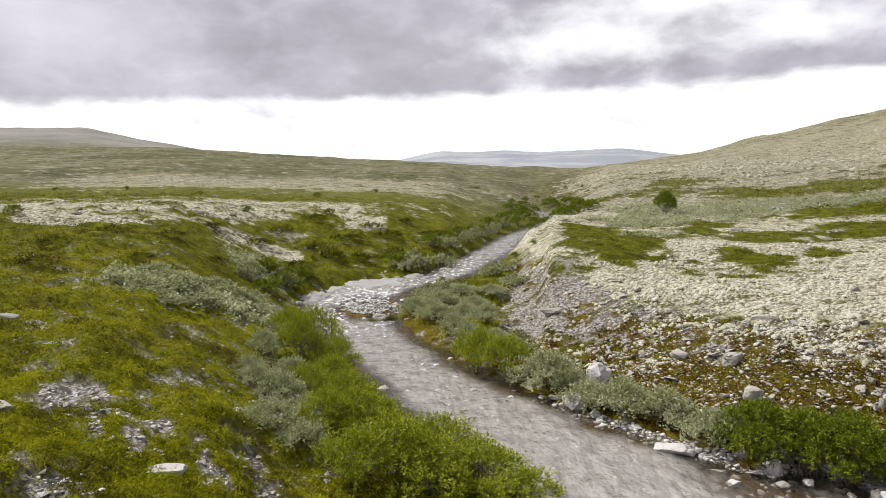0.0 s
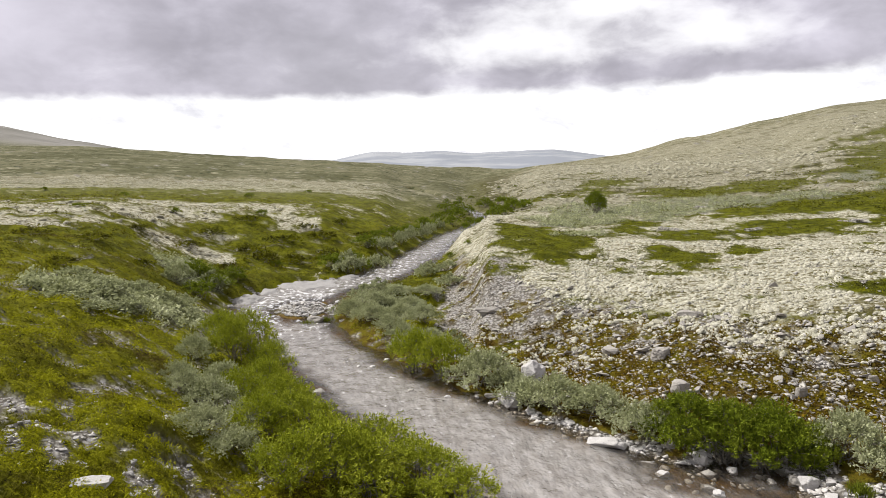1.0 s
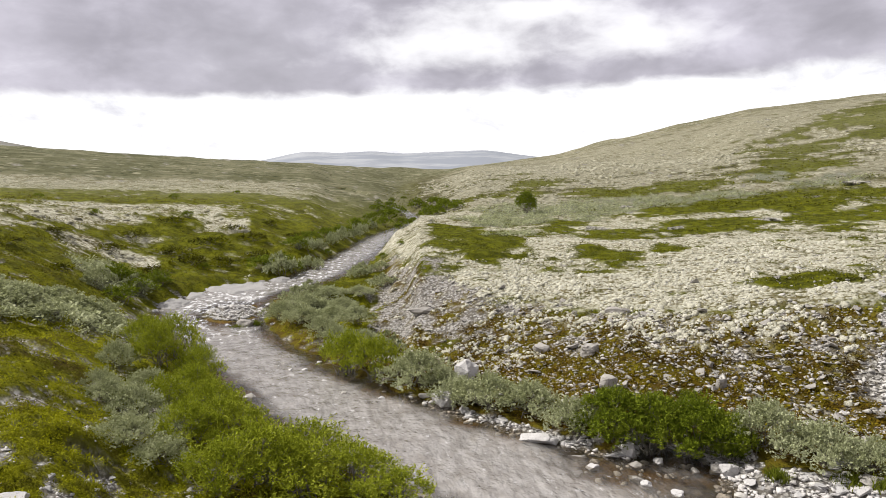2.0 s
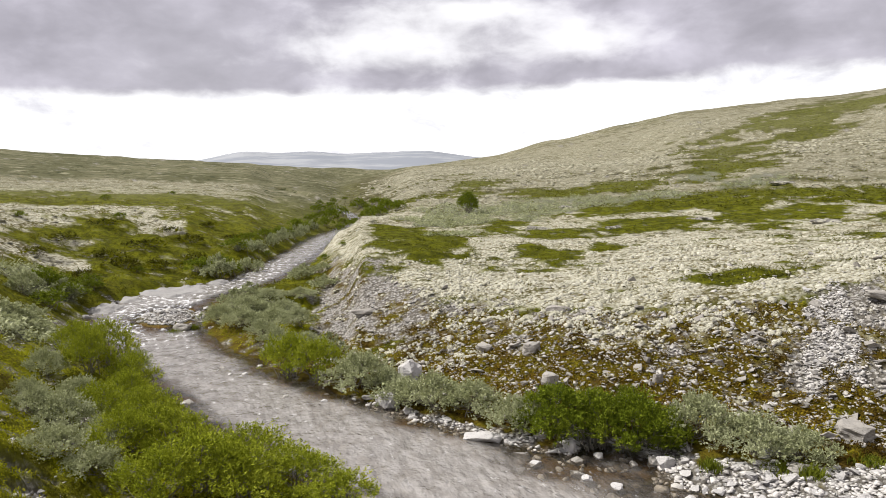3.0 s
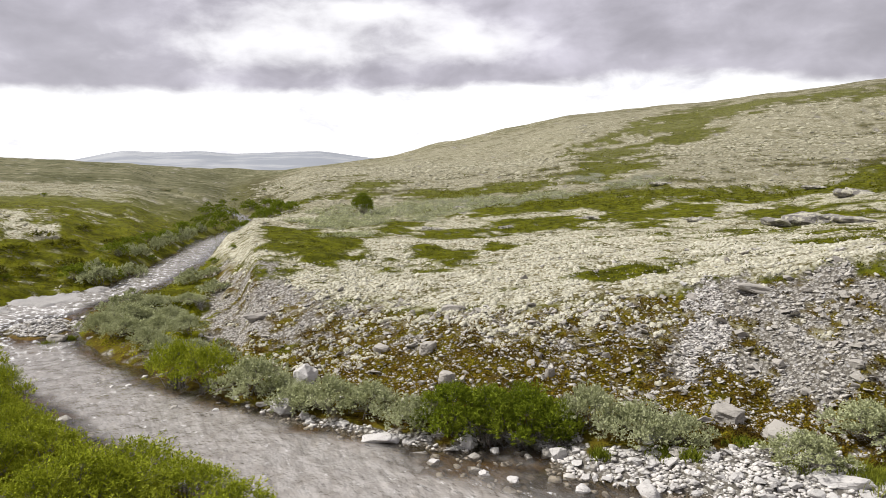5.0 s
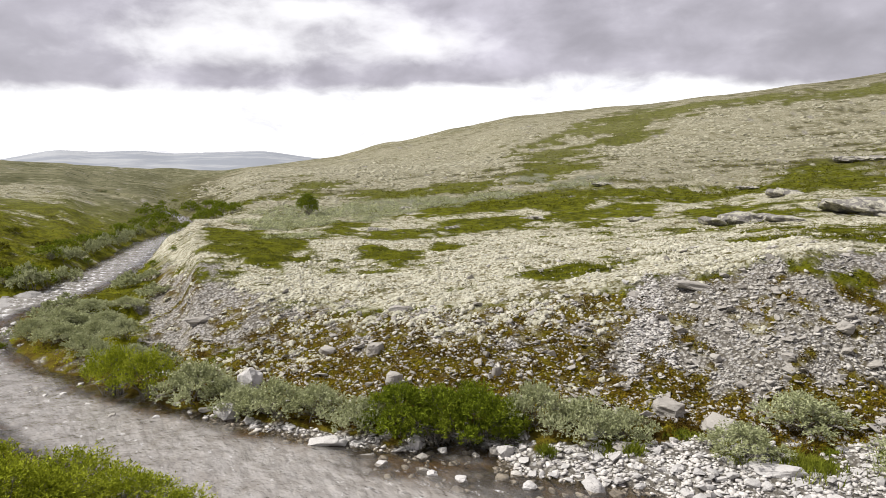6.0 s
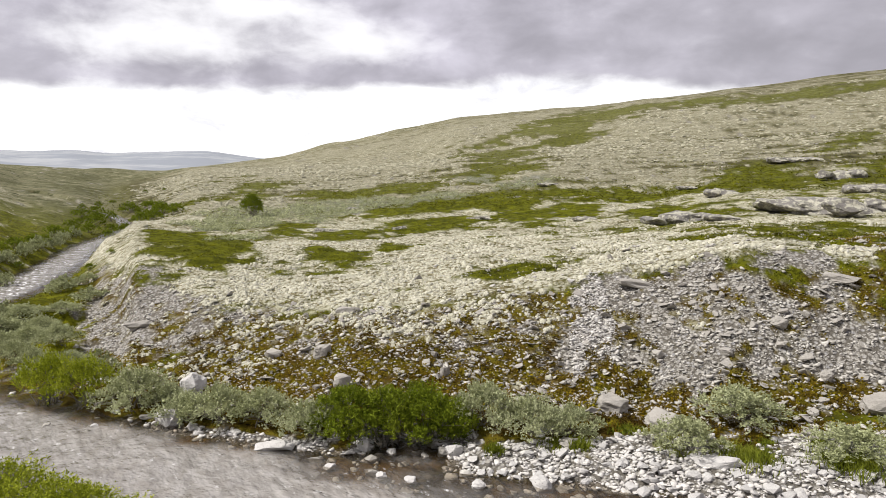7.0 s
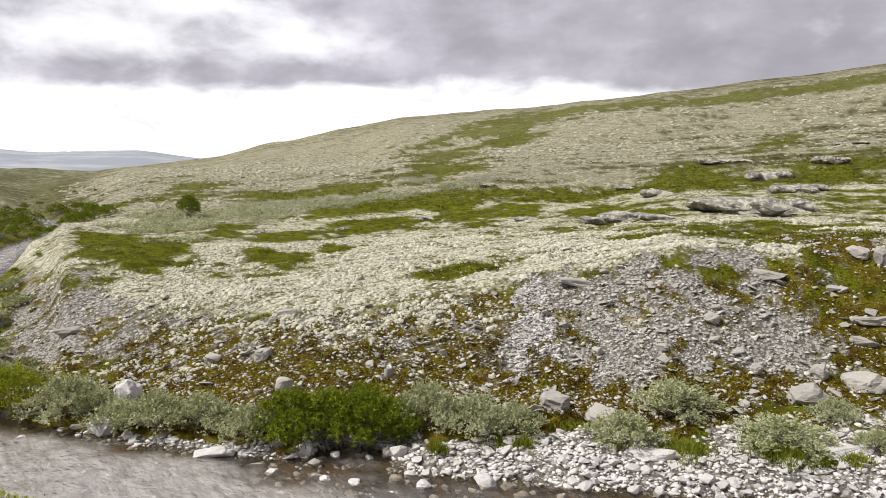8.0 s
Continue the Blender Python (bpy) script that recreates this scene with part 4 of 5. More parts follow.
BANK_GREEN = [
    (-2.6, 40.2, 1.9, 1.1), (-1.5, 41.0, 1.6, 0.9), (-8.7, 34.2, 1.7, 1.1), (-7.7, 33.7, 1.7, 1.0), (-7.8, 31.3, 1.8, 1.0), (-7.2, 35.6, 1.5, 0.8),
    (0.1, 47.6, 1.9, 1.0), (1.2, 50.8, 1.9, 1.0), (2.5, 55.1, 2.0, 1.1), (4.0, 60.6, 2.0, 1.1), (5.6, 64.4, 1.9, 1.0), (-0.8, 44.8, 1.8, 0.9),
    (8.6, 76.0, 2.2, 1.6), (10.5, 63.0, 1.7, 1.3), (12.2, 67.0, 1.9, 1.4), (13.6, 70.0, 2.0, 1.4), (11.0, 84.7, 2.1, 1.4), (10.9, 94.9, 2.3, 1.4),
    (8.6, 86.7, 2.1, 1.1), (14.6, 94.8, 2.8, 1.7), (16.0, 87.5, 2.8, 1.6), (14.3, 67.4, 1.9, 1.1), (7.2, 68.0, 1.8, 1.1), (6.4, 74.0, 2.0, 1.1)]
BIRCH = [
    (-10.4, 31.8, 1.3, 0.5), (-7.5, 41.5, 2.0, 0.7), (-5.8, 43.8, 2.1, 0.7), (-3.5, 45.7, 1.8, 0.7), (-4.8, 40.9, 2.0, 0.7), (-2.9, 42.3, 1.7, 0.6),
    (-8.5, 47.3, 1.9, 0.5), (-10.1, 44.0, 2.2, 0.5), (-2.6, 50.7, 1.6, 0.5), (-10.5, 40.0, 2.0, 0.5), (-12.7, 32.6, 1.7, 0.4), (-15.1, 32.0, 1.7, 0.4),
    (-15.1, 27.3, 1.7, 0.4), (-13.5, 23.0, 1.5, 0.5), (-6.3, 39.9, 2.0, 0.7), (-7.8, 37.7, 1.6, 0.6), (-0.9, 48.9, 1.4, 0.5), (-11.7, 27.0, 1.4, 0.4),
    (-4.8, 47.7, 1.5, 0.5), (-12.8, 39.2, 1.7, 0.4)]
put(dark_kinds, [(0.98 * x, 0.98 * y, w, h) for x, y, w, h in RIGHT_GREEN[2:]], "deep green willows on the right bank", broad=1.25)
put(small_green, BANK_GREEN, "willows upstream", low=0.9, broad=1.0)
put(birch_kinds, BIRCH, "dwarf birches", low=0.75, broad=1.25)
put(dark_kinds, [(17.6, 55.4, 2.2, 1.8)], "willows on the heath", "dark green round willow bush alone on the silver mat")
put(green_kinds, NEAR_GREEN + RIGHT_GREEN[:2], "green willows by the stream", low=0.9)
put(grey_kinds, NEAR_GREY, "downy willows by the stream")
put(grey_kinds, [(0.98 * x, 0.98 * y, w, h) for x, y, w, h in RIGHT_GREY], "downy willows by the stream", low=0.95, broad=1.15)
put(grey_kinds, BANK_GREY[:11], "downy willows by the stream", low=0.8)
put(small_grey, BANK_GREY[11:] + MID_LEFT_GREY + UPSTREAM[:8], "small downy willows")
put(small_green, MID_LEFT_GREEN + UPSTREAM[8:] + GULLY, "willows on the heath", low=0.75, broad=0.7)
retire(green_kinds + grey_kinds + dark_kinds + birch_kinds + small_green + small_grey)


# ---- rocks ----
def rock_shape(seed, flat, corners=14, box=0.55):
    """An angular stone about one metre across: the hull of random corners."""
    rr = random.Random(seed)
    bm = bmesh.new()
    for _ in range(corners):
        v = Vector((rr.gauss(0, 1), rr.gauss(0, 1), rr.gauss(0, 1))).normalized()
        v = Vector([math.copysign(abs(q) ** box, q) for q in v])
        bm.verts.new((v.x * 0.5, v.y * rr.uniform(0.34, 0.44), v.z * 0.5 * flat))
    hull = bmesh.ops.convex_hull(bm, input=bm.verts)
    loose = list({e for e in hull["geom_interior"] + hull["geom_unused"] if isinstance(e, bmesh.types.BMVert)})
    bmesh.ops.delete(bm, geom=loose, context="VERTS")
    bmesh.ops.triangulate(bm, faces=bm.faces)
    bm.verts.index_update()
    v = np.array([p.co[:] for p in bm.verts])
    f = np.array([[p.index for p in q.verts] for q in bm.faces])
    bm.free()
    return v, f


CHIPS = [rock_shape(300 + k, 0.45 if k % 2 else 0.25, 9 + k % 3) for k in range(10)]
COBBLES = [rock_shape(330 + k, 0.45, 18, 0.85) for k in range(10)]


def worn_rock(name, seed, wide, tall, mat, flat=False):
    """A single boulder: a hull of corners, bevelled and roughened."""
    v, f = rock_shape(seed, 1.0, 26 if not flat else 16, 0.8 if not flat else 0.6)
    if flat:
        v = v * np.array([1, 0.55, 1])
    bm = bmesh.new()
    vs = [bm.verts.new(p) for p in v]
    for q in f:
        bm.faces.new([vs[i] for i in q])
    bmesh.ops.recalc_face_normals(bm, faces=bm.faces)
    bmesh.ops.bevel(bm, geom=list(bm.edges), offset=0.035, segments=1, affect="EDGES", clamp_overlap=True)
    bmesh.ops.subdivide_edges(bm, edges=[e for e in bm.edges if e.calc_length() > 0.16], cuts=2, use_grid_fill=True)
    for p in bm.verts:
        n = noise.noise(p.co * 3.1 + Vector((seed, 0, 0))) * 0.09 + noise.noise(p.co * 9 + Vector((0, seed, 0))) * 0.035
        p.co += p.co.normalized() * n
        p.co.x, p.co.y, p.co.z = p.co.x * wide, p.co.y * wide, p.co.z * tall
    me = bpy.data.meshes.new(name)
    bm.to_mesh(me)
    bm.free()
    me.materials.append(mat)
    return new(name, me)


def sample(n, b0, b1, r0, r1, rng):
    """Points of the plan, thicker near the middle."""
    b = np.radians(rng.uniform(b0, b1, n))
    r = 1 / rng.uniform(1 / r1, 1 / r0, n)
    return r * np.sin(b), r * np.cos(b), r


def sample_even(n, b0, b1, r0, r1, rng):
    """Points of the plan, the logs of their distances even."""
    b, r = np.radians(rng.uniform(b0, b1, n)), np.exp(rng.uniform(math.log(r0), math.log(r1), n))
    return r * np.sin(b), r * np.cos(b)


BOULDERS = [
    (4.5, 19.7, 0.8, 0.6), (3.5, 18.1, 0.8, 0.4), (8.0, 18.9, 0.6, 0.4), (7.6, 16.7, 0.5, 0.5), (1.8, 19.0, 0.3, 0.2), (18.3, 11.1, 0.5, 0.3),
    (17.6, 8.0, 1.0, 0.5), (19.4, 7.4, 1.1, 0.5), (13.0, 10.6, 1.1, 0.4), (12.8, 12.0, 0.8, 0.5), (9.0, 10.3, 0.5, 0.3), (10.5, 11.0, 0.6, 0.25),
    (6.8, 13.8, 0.3, 0.3), (8.3, 12.4, 0.4, 0.3), (24.0, 9.6, 0.7, 0.4), (24.1, 9.0, 0.5, 0.6), (-4.8, 17.0, 0.4, 0.3), (-6.7, 10.3, 0.4, 0.15),
    (10.2, 15.7, 0.3, 0.3), (7.9, 18.9, 0.5, 0.3), (7.0, 20.3, 0.5, 0.3), (16.4, 11.4, 0.4, 0.2), (18.9, 8.3, 0.5, 0.4), (17.9, 9.5, 0.4, 0.3)]
for k, (x, y, w, h) in enumerate(BOULDERS):
    pale = k in (0, 1, 4, 10, 12, 13)
    ob = worn_rock("boulder", 400 + k, w * 1.05, h * 1.25, PALE_ROCK if pale else GREY_ROCK)
    ob.matrix_world = pose(x, y, at_ground(x, y) + h * 0.30, rng.uniform(-8, 8), rng.uniform(-8, 8), rng.uniform(0, 360))
    tagged(ob, "pale rounded boulder beside the stream" if pale else "grey angular boulder on the stony slope", "boulder", "boulders")
SLABS = [
    (5.1, 15.0, 0.9, 0.3), (9.7, 20.8, 0.8, 0.3), (17.0, 15.1, 1.1, 0.3), (21.2, 11.0, 1.1, 0.4), (12.2, 8.6, 1.0, 0.22), (-4.0, 9.7, 0.6, 0.15),
    (-9.8, 15.6, 0.5, 0.2), (21.6, 8.2, 1.1, 0.3), (18.2, 11.2, 0.5, 0.2), (4.1, 25.7, 1.0, 0.3), (15.3, 6.1, 1.3, 0.3), (19.2, 7.2, 1.0, 0.4),
    (8.3, 12.6, 0.6, 0.2), (20.7, 8.0, 0.7, 0.3)]
for k, (x, y, w, h) in enumerate(SLABS):
    ob = worn_rock("rock_slab", 440 + k, w * 1.1, h, PALE_ROCK if k in (0, 4, 5, 10) else GREY_ROCK, True)
    turn = math.degrees(math.atan2(-x, y)) + rng.uniform(-25, 25)
    ob.matrix_world = pose(x, y, at_ground(x, y) + h * 0.3, rng.uniform(-4, 12), rng.uniform(-8, 8), turn)
    tagged(ob, "flat slab of grey schist lying among stones", "rock", "slabs")
OUTCROPS = [
    (39.3, 21.2, 7.2, 1.9), (32.9, 25.6, 4.6, 1.4), (32.9, 33.4, 1.9, 0.5), (64.4, 38.0, 4.7, 1.1), (45.9, 32.5, 2.7, 1.0), (54.7, 28.6, 3.4, 1.5),
    (49.1, 38.2, 2.5, 0.6), (49.0, 23.4, 3.4, 1.4), (63.7, 28.1, 3.3, 1.2), (23.3, 41.3, 1.1, 0.5), (18.7, 43.6, 1.5, 0.5), (26.0, 54.6, 1.5, 0.6),
    (44.5, 50.5, 2.1, 0.6), (81.3, 34.2, 4.2, 0.8), (29.9, 41.3, 2.0, 0.5)]


def build_outcrop(x, y, wide, tall, seed, mat, label):
    """Tilted sheets of schist lying on one another."""
    tall = 0.95 * tall
    rr = random.Random(seed)
    root = tagged(new("rock_outcrop"), label, "rock", "outcrops")
    turn = math.degrees(math.atan2(-x, y))
    root.matrix_world = pose(x, y, at_ground(x, y), 0, 0, turn)
    dip, swing = rr.uniform(3, 8), rr.uniform(-14, 14)
    core = worn_rock("core", seed * 40 + 30, wide * 0.85, tall * 1.05, mat)
    core.parent = root
    core.matrix_basis = pose(0, 0.15 * wide, -0.08 * tall, rr.uniform(-4, 4), dip, swing)
    for k in range(4 if wide < 3 else 7):
        w, h = wide * rr.uniform(0.25, 0.5), tall * rr.uniform(0.35, 0.6)
        ob = worn_rock("sheet", seed * 40 + k, w, h, mat)
        ob.parent = root
        ob.matrix_basis = pose(rr.uniform(-0.42, 0.42) * wide, rr.uniform(-0.28, 0.12) * wide, tall * rr.uniform(0.0, 0.22),
                               rr.uniform(-5, 5), dip + rr.uniform(-5, 5), swing + rr.uniform(-16, 16))


for k, row in enumerate(OUTCROPS):
    build_outcrop(*row, 500 + k, LICHEN_ROCK, "layered grey schist outcrop with cream lichen patches")
def build_ledge(x, y, long, wide, turn, seed, rise):
    """A water-worn sheet of bedrock: low steps, rounded, dipping into the stream."""
    U, V = np.meshgrid(np.linspace(-1.25, 1.25, 70), np.linspace(-1.25, 1.25, 50), indexing="ij")
    c, s = math.cos(radians(turn)), math.sin(radians(turn))
    X, Y = x + c * U * long - s * V * wide, y + s * U * long + c * V * wide
    d = np.hypot(U, V) + rough(X, Y, 1.3, seed, 5, 0.65) * 0.42
    strata = rough(X * 0.5 + Y * 0.9, Y * 0.3 - X * 0.4, 0.9, seed + 3, 4, 0.6)
    low = stream_near(X, Y)[1]
    Z = low - 0.25 + (0.25 + rise) * (1 - step(d, 0.3, 1.15)) + 0.09 * np.floor(strata * 4) / 4 + V * 0.07 + ripple(X, Y, 0.3, seed + 5) * 0.02
    ob = grid_mesh("bedrock_ledge", X, Y, Z, LEDGE_ROCK, {})
    return tagged(ob, "pale water-worn bedrock ledge at the stream's edge", "rock", "outcrops")


build_ledge(-3.9, 36.4, 3.3, 1.7, 28, 571, 0.11)
build_ledge(-1.7, 38.5, 1.8, 0.9, 30, 572, 0.10)
build_ledge(-6.2, 33.4, 1.7, 0.9, 60, 573, 0.09)
stump = worn_rock("boulder", 560, 0.75, 0.45, GREY_ROCK)
stump.matrix_world = pose(-2.6, 29.3, 0.14, 0, 0, 20)
tagged(stump, "dark wet boulder standing in the rapid", "boulder", "boulders")


WATER_STONES = [
    (-1.1, 22.9, 0.3, 0.2), (-0.7, 22.4, 0.4, 0.2), (0.4, 20.9, 0.4, 0.2), (0.9, 19.6, 0.4, 0.2), (1.9, 18.9, 0.3, 0.2), (2.5, 19.6, 0.3, 0.2), (7.8, 12.8, 0.3, 0.2),
    (7.0, 14.0, 0.4, 0.3), (7.3, 13.4, 0.4, 0.2), (6.4, 14.5, 0.5, 0.2), (6.0, 15.6, 0.4, 0.2), (4.6, 16.3, 0.5, 0.2), (3.1, 18.7, 0.6, 0.2), (6.9, 11.9, 0.4, 0.2),
    (7.9, 10.9, 0.5, 0.3), (8.6, 11.5, 0.3, 0.2), (6.5, 12.4, 0.4, 0.2), (5.8, 13.4, 0.4, 0.2), (-0.9, 23.3, 0.3, 0.2), (-0.2, 22.3, 0.4, 0.2)]
for k, (x, y, w, h) in enumerate(WATER_STONES):
    ob = worn_rock("boulder", 470 + k, w * 0.75, h * 0.7, PALE_ROCK if k % 3 else GREY_ROCK)
    ob.matrix_world = pose(x, y, max(at_ground(x, y), -0.06) + h * 0.2, 0, 0, rng.uniform(0, 360))
    tagged(ob, "small pale stone breaking the shallow water", "stone", "stones in the water")


def build_branch(x, y, seed):
    """Bare pale twigs spreading low out of a shrub."""
    rr = np.random.default_rng(seed)
    V, F, base = [], [], 0
    for k in range(7):
        a = rr.uniform(-2.2, -0.4)
        u = np.linspace(0, 1, 6)[:, None]
        ln = rr.uniform(0.6, 1.2)
        path = np.hstack([math.cos(a) * ln * u, math.sin(a) * ln * u, 0.1 + 0.5 * u * rr.uniform(0.2, 1.0)]) + np.cumsum(rr.normal(0, 0.025, (6, 3)), 0)
        v, f = tube(path, 0.022, 0.006, 5)
        V.append(v), F.append(f + base)
        base += len(v)
    ob = soup("dead_branch", np.vstack(V), np.vstack(F), DEAD_WOOD)
    ob.location = (x, y, at_ground(x, y))
    return tagged(ob, "bare pale dead willow branch over the water", "branch")


build_branch(2.1, 20.3, 590)


def stones(name, shapes, mats, n_single, P, size, rng, label, lean, sink=0.1):
    """The largest as pieces of the ground, the rest joined."""
    order = np.argsort(-size)
    single, rest = order[:n_single], order[n_single:]
    meshes = []
    for v, f in shapes:
        me = bpy.data.meshes.new(name)
        me.from_pydata(v.tolist(), [], f.tolist())
        me.materials.append(mats[0])
        meshes.append(me)
    for i in single:
        ob = new(name, meshes[rng.integers(0, len(meshes))])
        s = size[i]
        ob.matrix_world = Matrix.LocRotScale(P[i] + np.array([0, 0, s * sink]), Euler((rng.uniform(-lean, lean), rng.uniform(-lean, lean), rng.uniform(0, 6.28))), (s, s, s))
        ob.parent = ground
    if len(rest):
        Q = P[rest] + np.array([0, 0, 1]) * (size[rest] * sink)[:, None]
        V, F = strew(shapes, rng, Q, size[rest], lean)
        tagged(soup(name + "_rubble", V, F, mats[1]), label, "stones", kind="stuff")


def lay(n, b0, b1, r0, r1, rng, want):
    x, y, r = sample(n, b0, b1, r0, r1, rng)
    z, zone, d = land(x, y)
    ok = rng.uniform(0, 1, n) < want(zone, r, d, np.degrees(np.arctan2(x, y)))
    return np.stack([x, y, z], -1)[ok], r[ok]


P, r = lay(38000, 4, 74, 10, 24, rng, lambda z, r, d, b: (z["gravel"] > 0.4) * (d > -0.45) * (d < 4.2) * (r < 19.0) * 0.9)
size = np.exp(rng.normal(math.log(0.10), 0.5, len(P))).clip(0.05, 0.36)
stones("cobble", COBBLES[:4] + CHIPS, (PALE_ROCK, PALE_ROCKS), 290, P, size, rng, "pale rounded cobbles along the water's edge", 0.35)
P, r = lay(56000, -2, 74, 17, 32, rng, lambda z, r, d, b: (d > 1.2) * (b > 3) * (z["gravel"] * 0.8 + z["moss"] * 0.46 + 0.05) * (1 - z["silver"]))
size = np.exp(rng.normal(math.log(0.06), 0.68, len(P))).clip(0.035, 0.42) * np.where(np.degrees(np.arctan2(P[:, 0], P[:, 1])) < 15, 0.75, 1)
stones("stone", CHIPS, (GREY_ROCK, GREY_ROCKS), 290, P, size, rng, "grey angular schist scree on the slope", 0.5)
# a pale chute of fine, freshly fallen chips
P, r = lay(16000, 41, 48, 18.2, 24.8, rng, lambda z, r, d, b: (np.abs(b - 45.0 + 0.25 * (r - 21)) < 1.3 + 0.6 * step(22.5 - r, -0.5, 2)) * z["gravel"] * 0.9)
size = np.exp(rng.normal(math.log(0.05), 0.5, len(P))).clip(0.03, 0.2)
stones("chip", CHIPS, (PALE_ROCK, PALE_ROCKS), 40, P, size, rng, "pale chips of schist in a fresh chute", 0.5, 0.25)
P, r = lay(16000, -37, -8, 8.5, 45, rng, lambda z, r, d, b: z["gravel"] * 0.5 + 0.015)
size = np.exp(rng.normal(math.log(0.055), 0.55, len(P))).clip(0.03, 0.25)
stones("pale_stone", CHIPS, (PALE_ROCK, PALE_ROCKS), 120, P, size, rng, "pale flat stones scattered in the heath", 0.3)
P, r = lay(6000, -12, 0, 28, 36, rng, lambda z, r, d, b: (z["gravel"] > 0.4) * (d > -0.3) * 1.0)
size = np.exp(rng.normal(math.log(0.10), 0.45, len(P))).clip(0.05, 0.35)
stones("island_cobble", COBBLES, (PALE_ROCK, PALE_ROCKS), 60, P, size, rng, "white cobble bank in the middle of the stream", 0.3)
# stones under the water and breaking its surface
P, r = lay(9000, -14, 50, 10, 40, rng, lambda z, r, d, b: (d < 0) * 0.14 * (d > -2.2))
size = np.exp(rng.normal(math.log(0.20), 0.4, len(P))).clip(0.1, 0.5)
stones("bed_stone", COBBLES, (GREY_ROCK, GREY_ROCKS), 40, P, size, rng, "wet stones on the stream's bed", 0.3, 0.02)


# ---- ground cover ----
def sprig(seed, n, leaf, wide, tall, w=0.5):
    """A little dome of leaves on one root."""
    rr = np.random.default_rng(seed)
    p = rr.normal(0, 1, (n, 3))
    p /= np.linalg.norm(p, axis=1)[:, None]
    p[:, 2] = np.abs(p[:, 2])
    q = p * np.array([wide / 2, wide / 2, tall]) * rr.uniform(0.55, 1, (n, 1))
    return strew([leaf_shape(leaf, leaf * w)], rr, q, rr.uniform(0.7, 1.3, n), 0.9)


def cushion(seed, fine=2):
    """A knobbly dome."""
    bm = bmesh.new()
    bmesh.ops.create_icosphere(bm, subdivisions=fine, radius=0.5)
    bmesh.ops.delete(bm, geom=[v for v in bm.verts if v.co.z < (-0.25 if fine > 1 else -0.4)], context="VERTS")
    for v in bm.verts:
        n = noise.noise(v.co * 5 + Vector((seed * 3.7, 0, 0)))
        v.co *= 1 + 0.7 * n
        v.co.z *= 0.62
    bm.verts.index_update()
    v = np.array([p.co[:] for p in bm.verts])
    f = np.array([[p.index for p in q.verts] for q in bm.faces])
    bm.free()
    return v, f


def cover(name, shapes, P, size, lean, mat, label, category, smooth=False, flat=1.0):
    V, F = strew(shapes, rng, P, size, lean, flat)
    return tagged(soup(name, V, F, mat, smooth), label, category, kind="stuff")


P, r = lay(54000, -37, 9, 8, 65, rng, lambda z, r, d, b: (d > 0.25) * (1 - z["lichen"]) * (1 - z["gravel"]) * (1 - z["silver"]) * (1 - 0.9 * z["moss"] * (b > 3)))
sprigs = [sprig(600 + k, 7, 0.042, 0.20, 0.08, 0.36) for k in range(8)]
size = rng.uniform(0.7, 1.5, len(P)) * np.clip(r / 14, 0.8, 2.8) ** 0.7
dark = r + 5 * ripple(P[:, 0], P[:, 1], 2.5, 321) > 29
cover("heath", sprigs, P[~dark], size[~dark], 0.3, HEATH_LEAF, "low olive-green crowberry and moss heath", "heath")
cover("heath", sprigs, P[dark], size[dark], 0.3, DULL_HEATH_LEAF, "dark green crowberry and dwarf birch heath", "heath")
x, y = sample_even(15000, 6, 74, 56, 210, rng)
z, zone, _ = land(x, y)
ok = rng.uniform(0, 1, len(x)) < (1 - zone["lichen"]) * (1 - zone["silver"])
P = np.stack([x, y, z], -1)[ok]
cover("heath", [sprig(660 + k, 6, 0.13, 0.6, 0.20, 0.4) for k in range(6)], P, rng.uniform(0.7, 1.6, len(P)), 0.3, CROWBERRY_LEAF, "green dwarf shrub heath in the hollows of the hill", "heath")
x, y = sample_even(29000, 6, 74, 20, 75, rng)
z, zone, _ = land(x, y)
ok = rng.uniform(0, 1, len(x)) < (1 - zone["lichen"]) * (1 - zone["silver"]) * (1 - zone["gravel"]) * (1 - zone["moss"])
P = np.stack([x, y, z], -1)[ok]
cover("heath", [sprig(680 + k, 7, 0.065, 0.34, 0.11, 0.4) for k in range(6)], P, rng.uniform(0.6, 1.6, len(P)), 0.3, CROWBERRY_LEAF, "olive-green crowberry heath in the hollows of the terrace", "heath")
P, r = lay(42000, 4, 74, 16, 30, rng, lambda z, r, d, b: (d > 0.6) * z["moss"] * (1 - z["lichen"]) * (1 - z["gravel"]) * 0.9)
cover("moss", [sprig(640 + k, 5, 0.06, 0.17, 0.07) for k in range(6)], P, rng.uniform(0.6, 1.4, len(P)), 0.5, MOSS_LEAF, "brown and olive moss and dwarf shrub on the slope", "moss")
P, r = lay(120000, -30, 45, 20, 72, rng, lambda z, r, d, b: (d > 0.25) * z["silver"] * np.clip(r / 40, 0.5, 1))
cover("willow_mat", [sprig(620 + k, 7, 0.10, 0.34, 0.22) for k in range(6)], P, rng.uniform(0.8, 1.5, len(P)), 0.3, GREY_LEAF, "low silvery willow mat over the heath", "heath")
low_domes = [cushion(20 + k, 1) for k in range(6)]


def clumped(x, y):
    return step(ripple(x, y, 0.75, 311) + 0.8 * ripple(x, y, 0.33, 313), -0.25, 0.25)


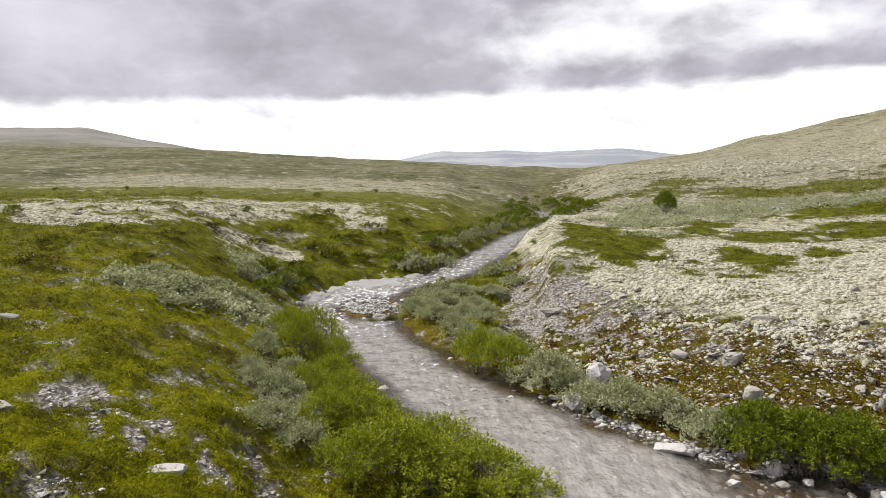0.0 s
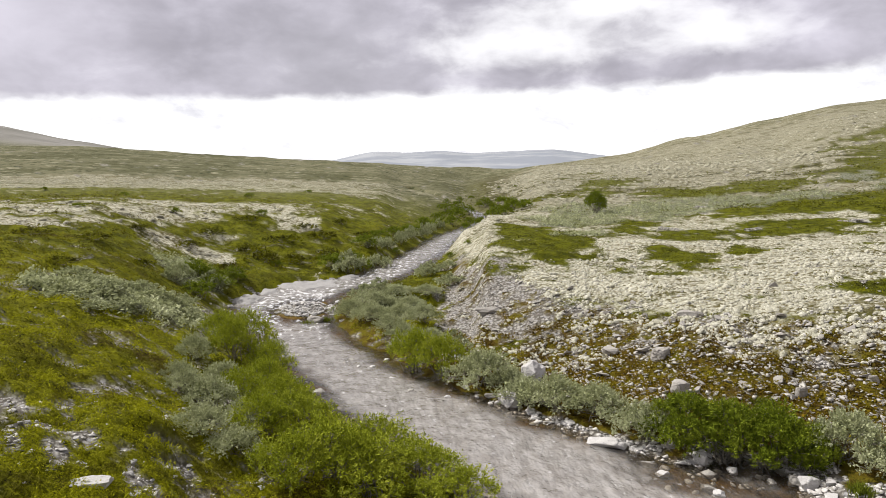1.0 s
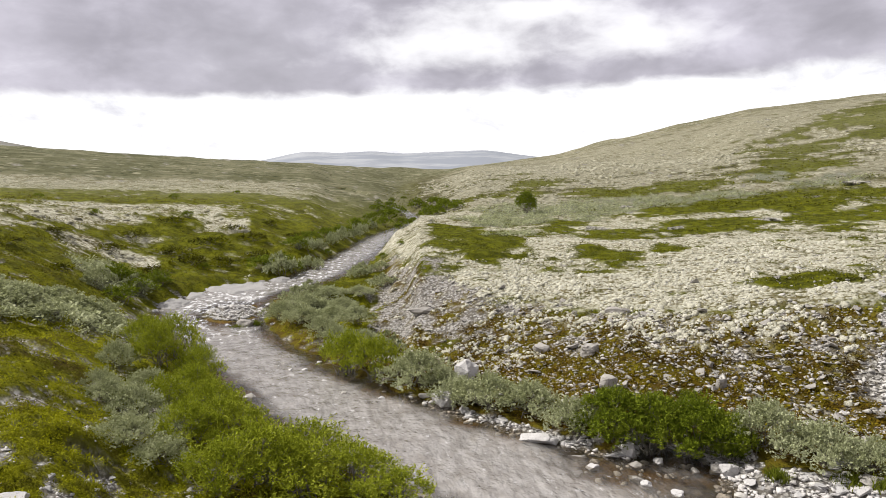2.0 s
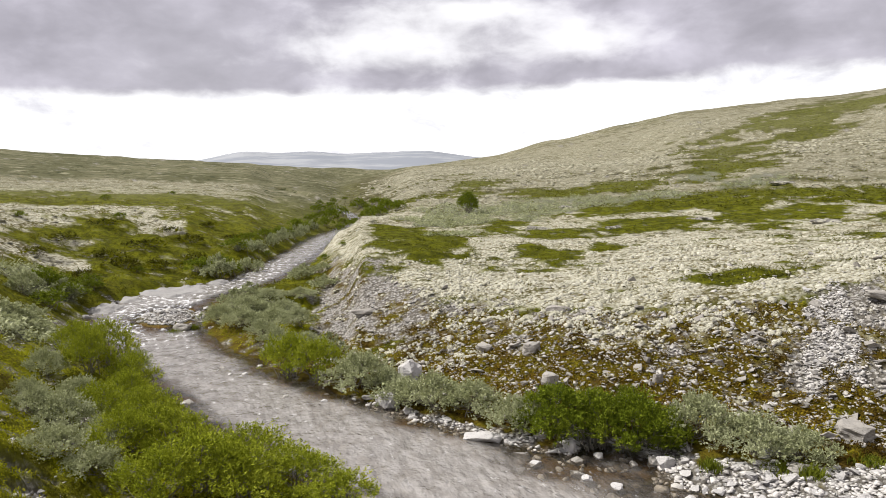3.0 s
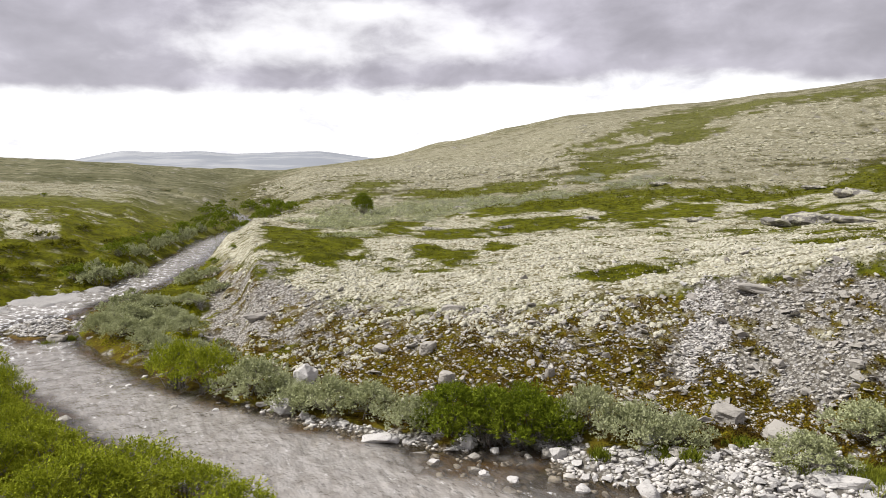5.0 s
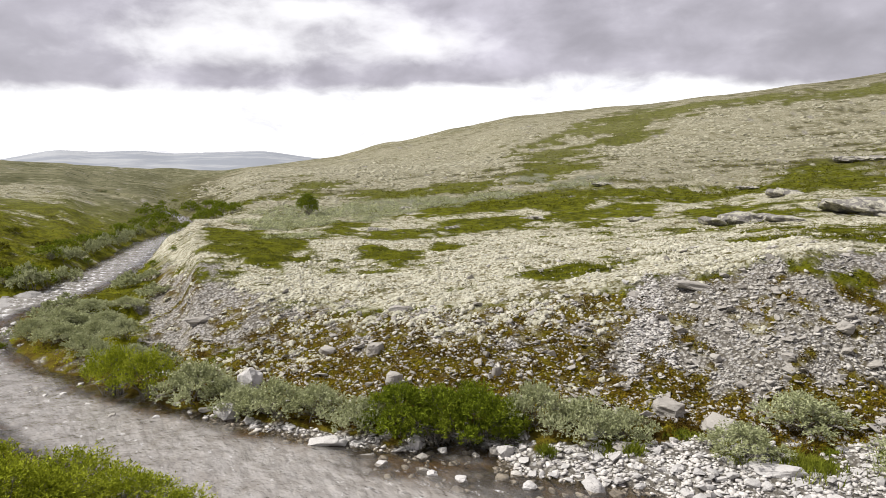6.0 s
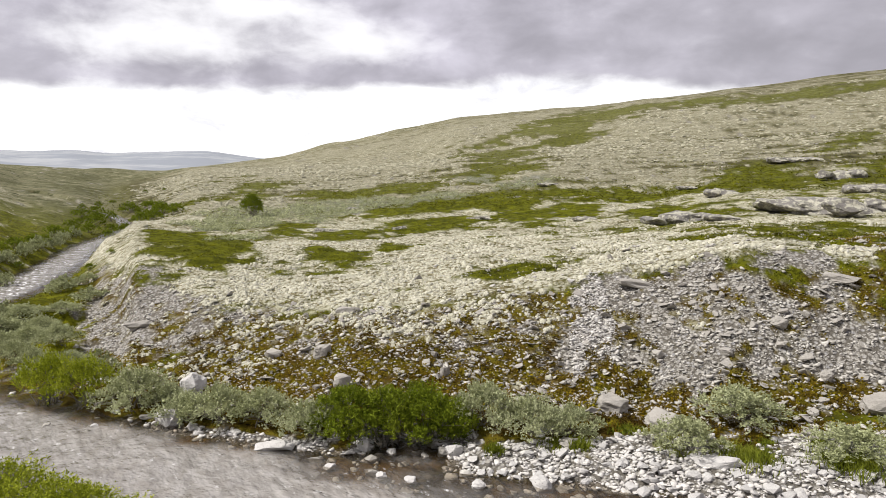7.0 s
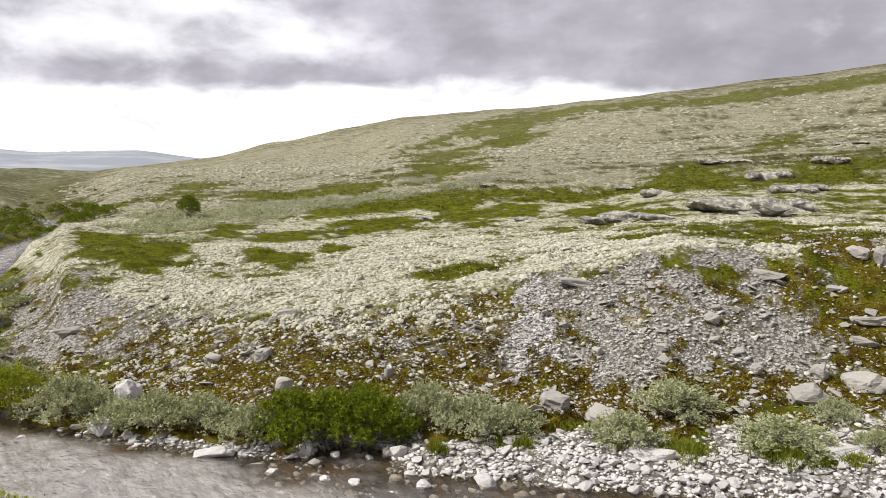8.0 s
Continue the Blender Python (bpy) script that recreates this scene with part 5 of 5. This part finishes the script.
x, y, r = sample(110000, -36, 74, 17.5, 40, rng)
z, zone, d = land(x, y)
b = np.degrees(np.arctan2(x, y))
want = zone["lichen"] * 0.62 + 0.46 * zone["moss"] * (b > 5) * (1 - 0.75 * step(b, 30, 42)) * (b < 48) * step(r, 19.8, 21.6) * (1 - zone["gravel"])
ok = rng.uniform(0, 1, len(x)) < want * clumped(x, y)
P = np.stack([x, y, z], -1)[ok]
cover("lichen", low_domes, P, np.exp(rng.normal(math.log(0.115), 0.38, len(P))).clip(0.05, 0.3), 0.3, LICHEN, "cream cushions of reindeer lichen", "lichen", True)
# coarser hummocks farther up the slope
x, y = sample_even(30000, 8, 74, 40, 210, rng)
z, zone, _ = land(x, y)
ok = rng.uniform(0, 1, len(x)) < zone["lichen"] * 0.85
P = np.stack([x, y, z - 0.02], -1)[ok]
cover("lichen_hummock", low_domes, P, np.exp(rng.normal(math.log(0.22), 0.42, len(P))).clip(0.10, 0.6) * np.clip(np.hypot(P[:, 0], P[:, 1]) / 60, 0.6, 2.2), 0.25, HILL_LICHEN,
      "cream lichen hummocks on the hillside", "lichen", True, 0.6)
x, y = sample_even(9000, -34, 4, 40, 150, rng)
z, zone, _ = land(x, y)
ok = rng.uniform(0, 1, len(x)) < zone["lichen"] * 0.8
P = np.stack([x, y, z - 0.05], -1)[ok]
cover("lichen_hummock", low_domes, P, np.exp(rng.normal(math.log(0.33), 0.4, len(P))).clip(0.15, 0.8), 0.25, HILL_LICHEN, "cream lichen hummocks on the plain", "lichen", True, 0.5)


def grass_tuft(seed, wide, tall):
    rr = np.random.default_rng(seed)
    n = int(420 * wide + 120)
    p = np.zeros((n, 3))
    p[:, :2] = rr.normal(0, wide * 0.22, (n, 2))
    lean = rr.normal(0, 0.35, (n, 2)) * tall
    a = rr.uniform(0, 6.28, n)
    w = np.stack([np.cos(a), np.sin(a), 0 * a], -1) * 0.010
    h = tall * rr.uniform(0.5, 1.1, n)
    mid = p + np.stack([lean[:, 0] * 0.4, lean[:, 1] * 0.4, h * 0.6], -1)
    tip = p + np.stack([lean[:, 0] * 1.2, lean[:, 1] * 1.2, h], -1)
    V = np.stack([p - w, p + w, mid + w * 0.8, mid - w * 0.8, tip], 1).reshape(-1, 3)
    i = np.arange(n)[:, None] * 5
    F = np.vstack([i + [0, 1, 2], i + [0, 2, 3], i + [3, 2, 4]])
    return V, F


TUFTS = [
    (13.0, 8.4, 1.4, 0.4), (14.3, 7.0, 1.4, 0.6), (14.6, 6.2, 0.4, 0.3), (12.1, 9.5, 0.8, 0.3), (12.8, 8.6, 0.4, 0.2), (10.5, 10.8, 0.5, 0.4),
    (8.9, 11.7, 0.4, 0.4), (14.8, 7.9, 0.4, 0.2), (12.0, 10.8, 0.7, 0.2), (15.0, 5.8, 0.6, 0.3), (10.2, 11.3, 0.8, 0.3), (13.9, 8.6, 0.4, 0.2), (9.3, 15.7, 0.6, 0.3),
    (-2.9, 29.0, .5, .5), (-2.2, 29.5, .5, .4)]
blades = [(grass_tuft(700 + k, w, 0.6 * h), (x, y, at_ground(x, y))) for k, (x, y, w, h) in enumerate(TUFTS)]
starts = np.r_[0, np.cumsum([len(v) for (v, _), _ in blades])]
tagged(soup("grass", np.vstack([v + np.array(p) for (v, _), p in blades]), np.vstack([f + k for ((_, f), _), k in zip(blades, starts)]), GRASS_LEAF),
       "green grass in tufts among the cobbles", "grass", kind="stuff")
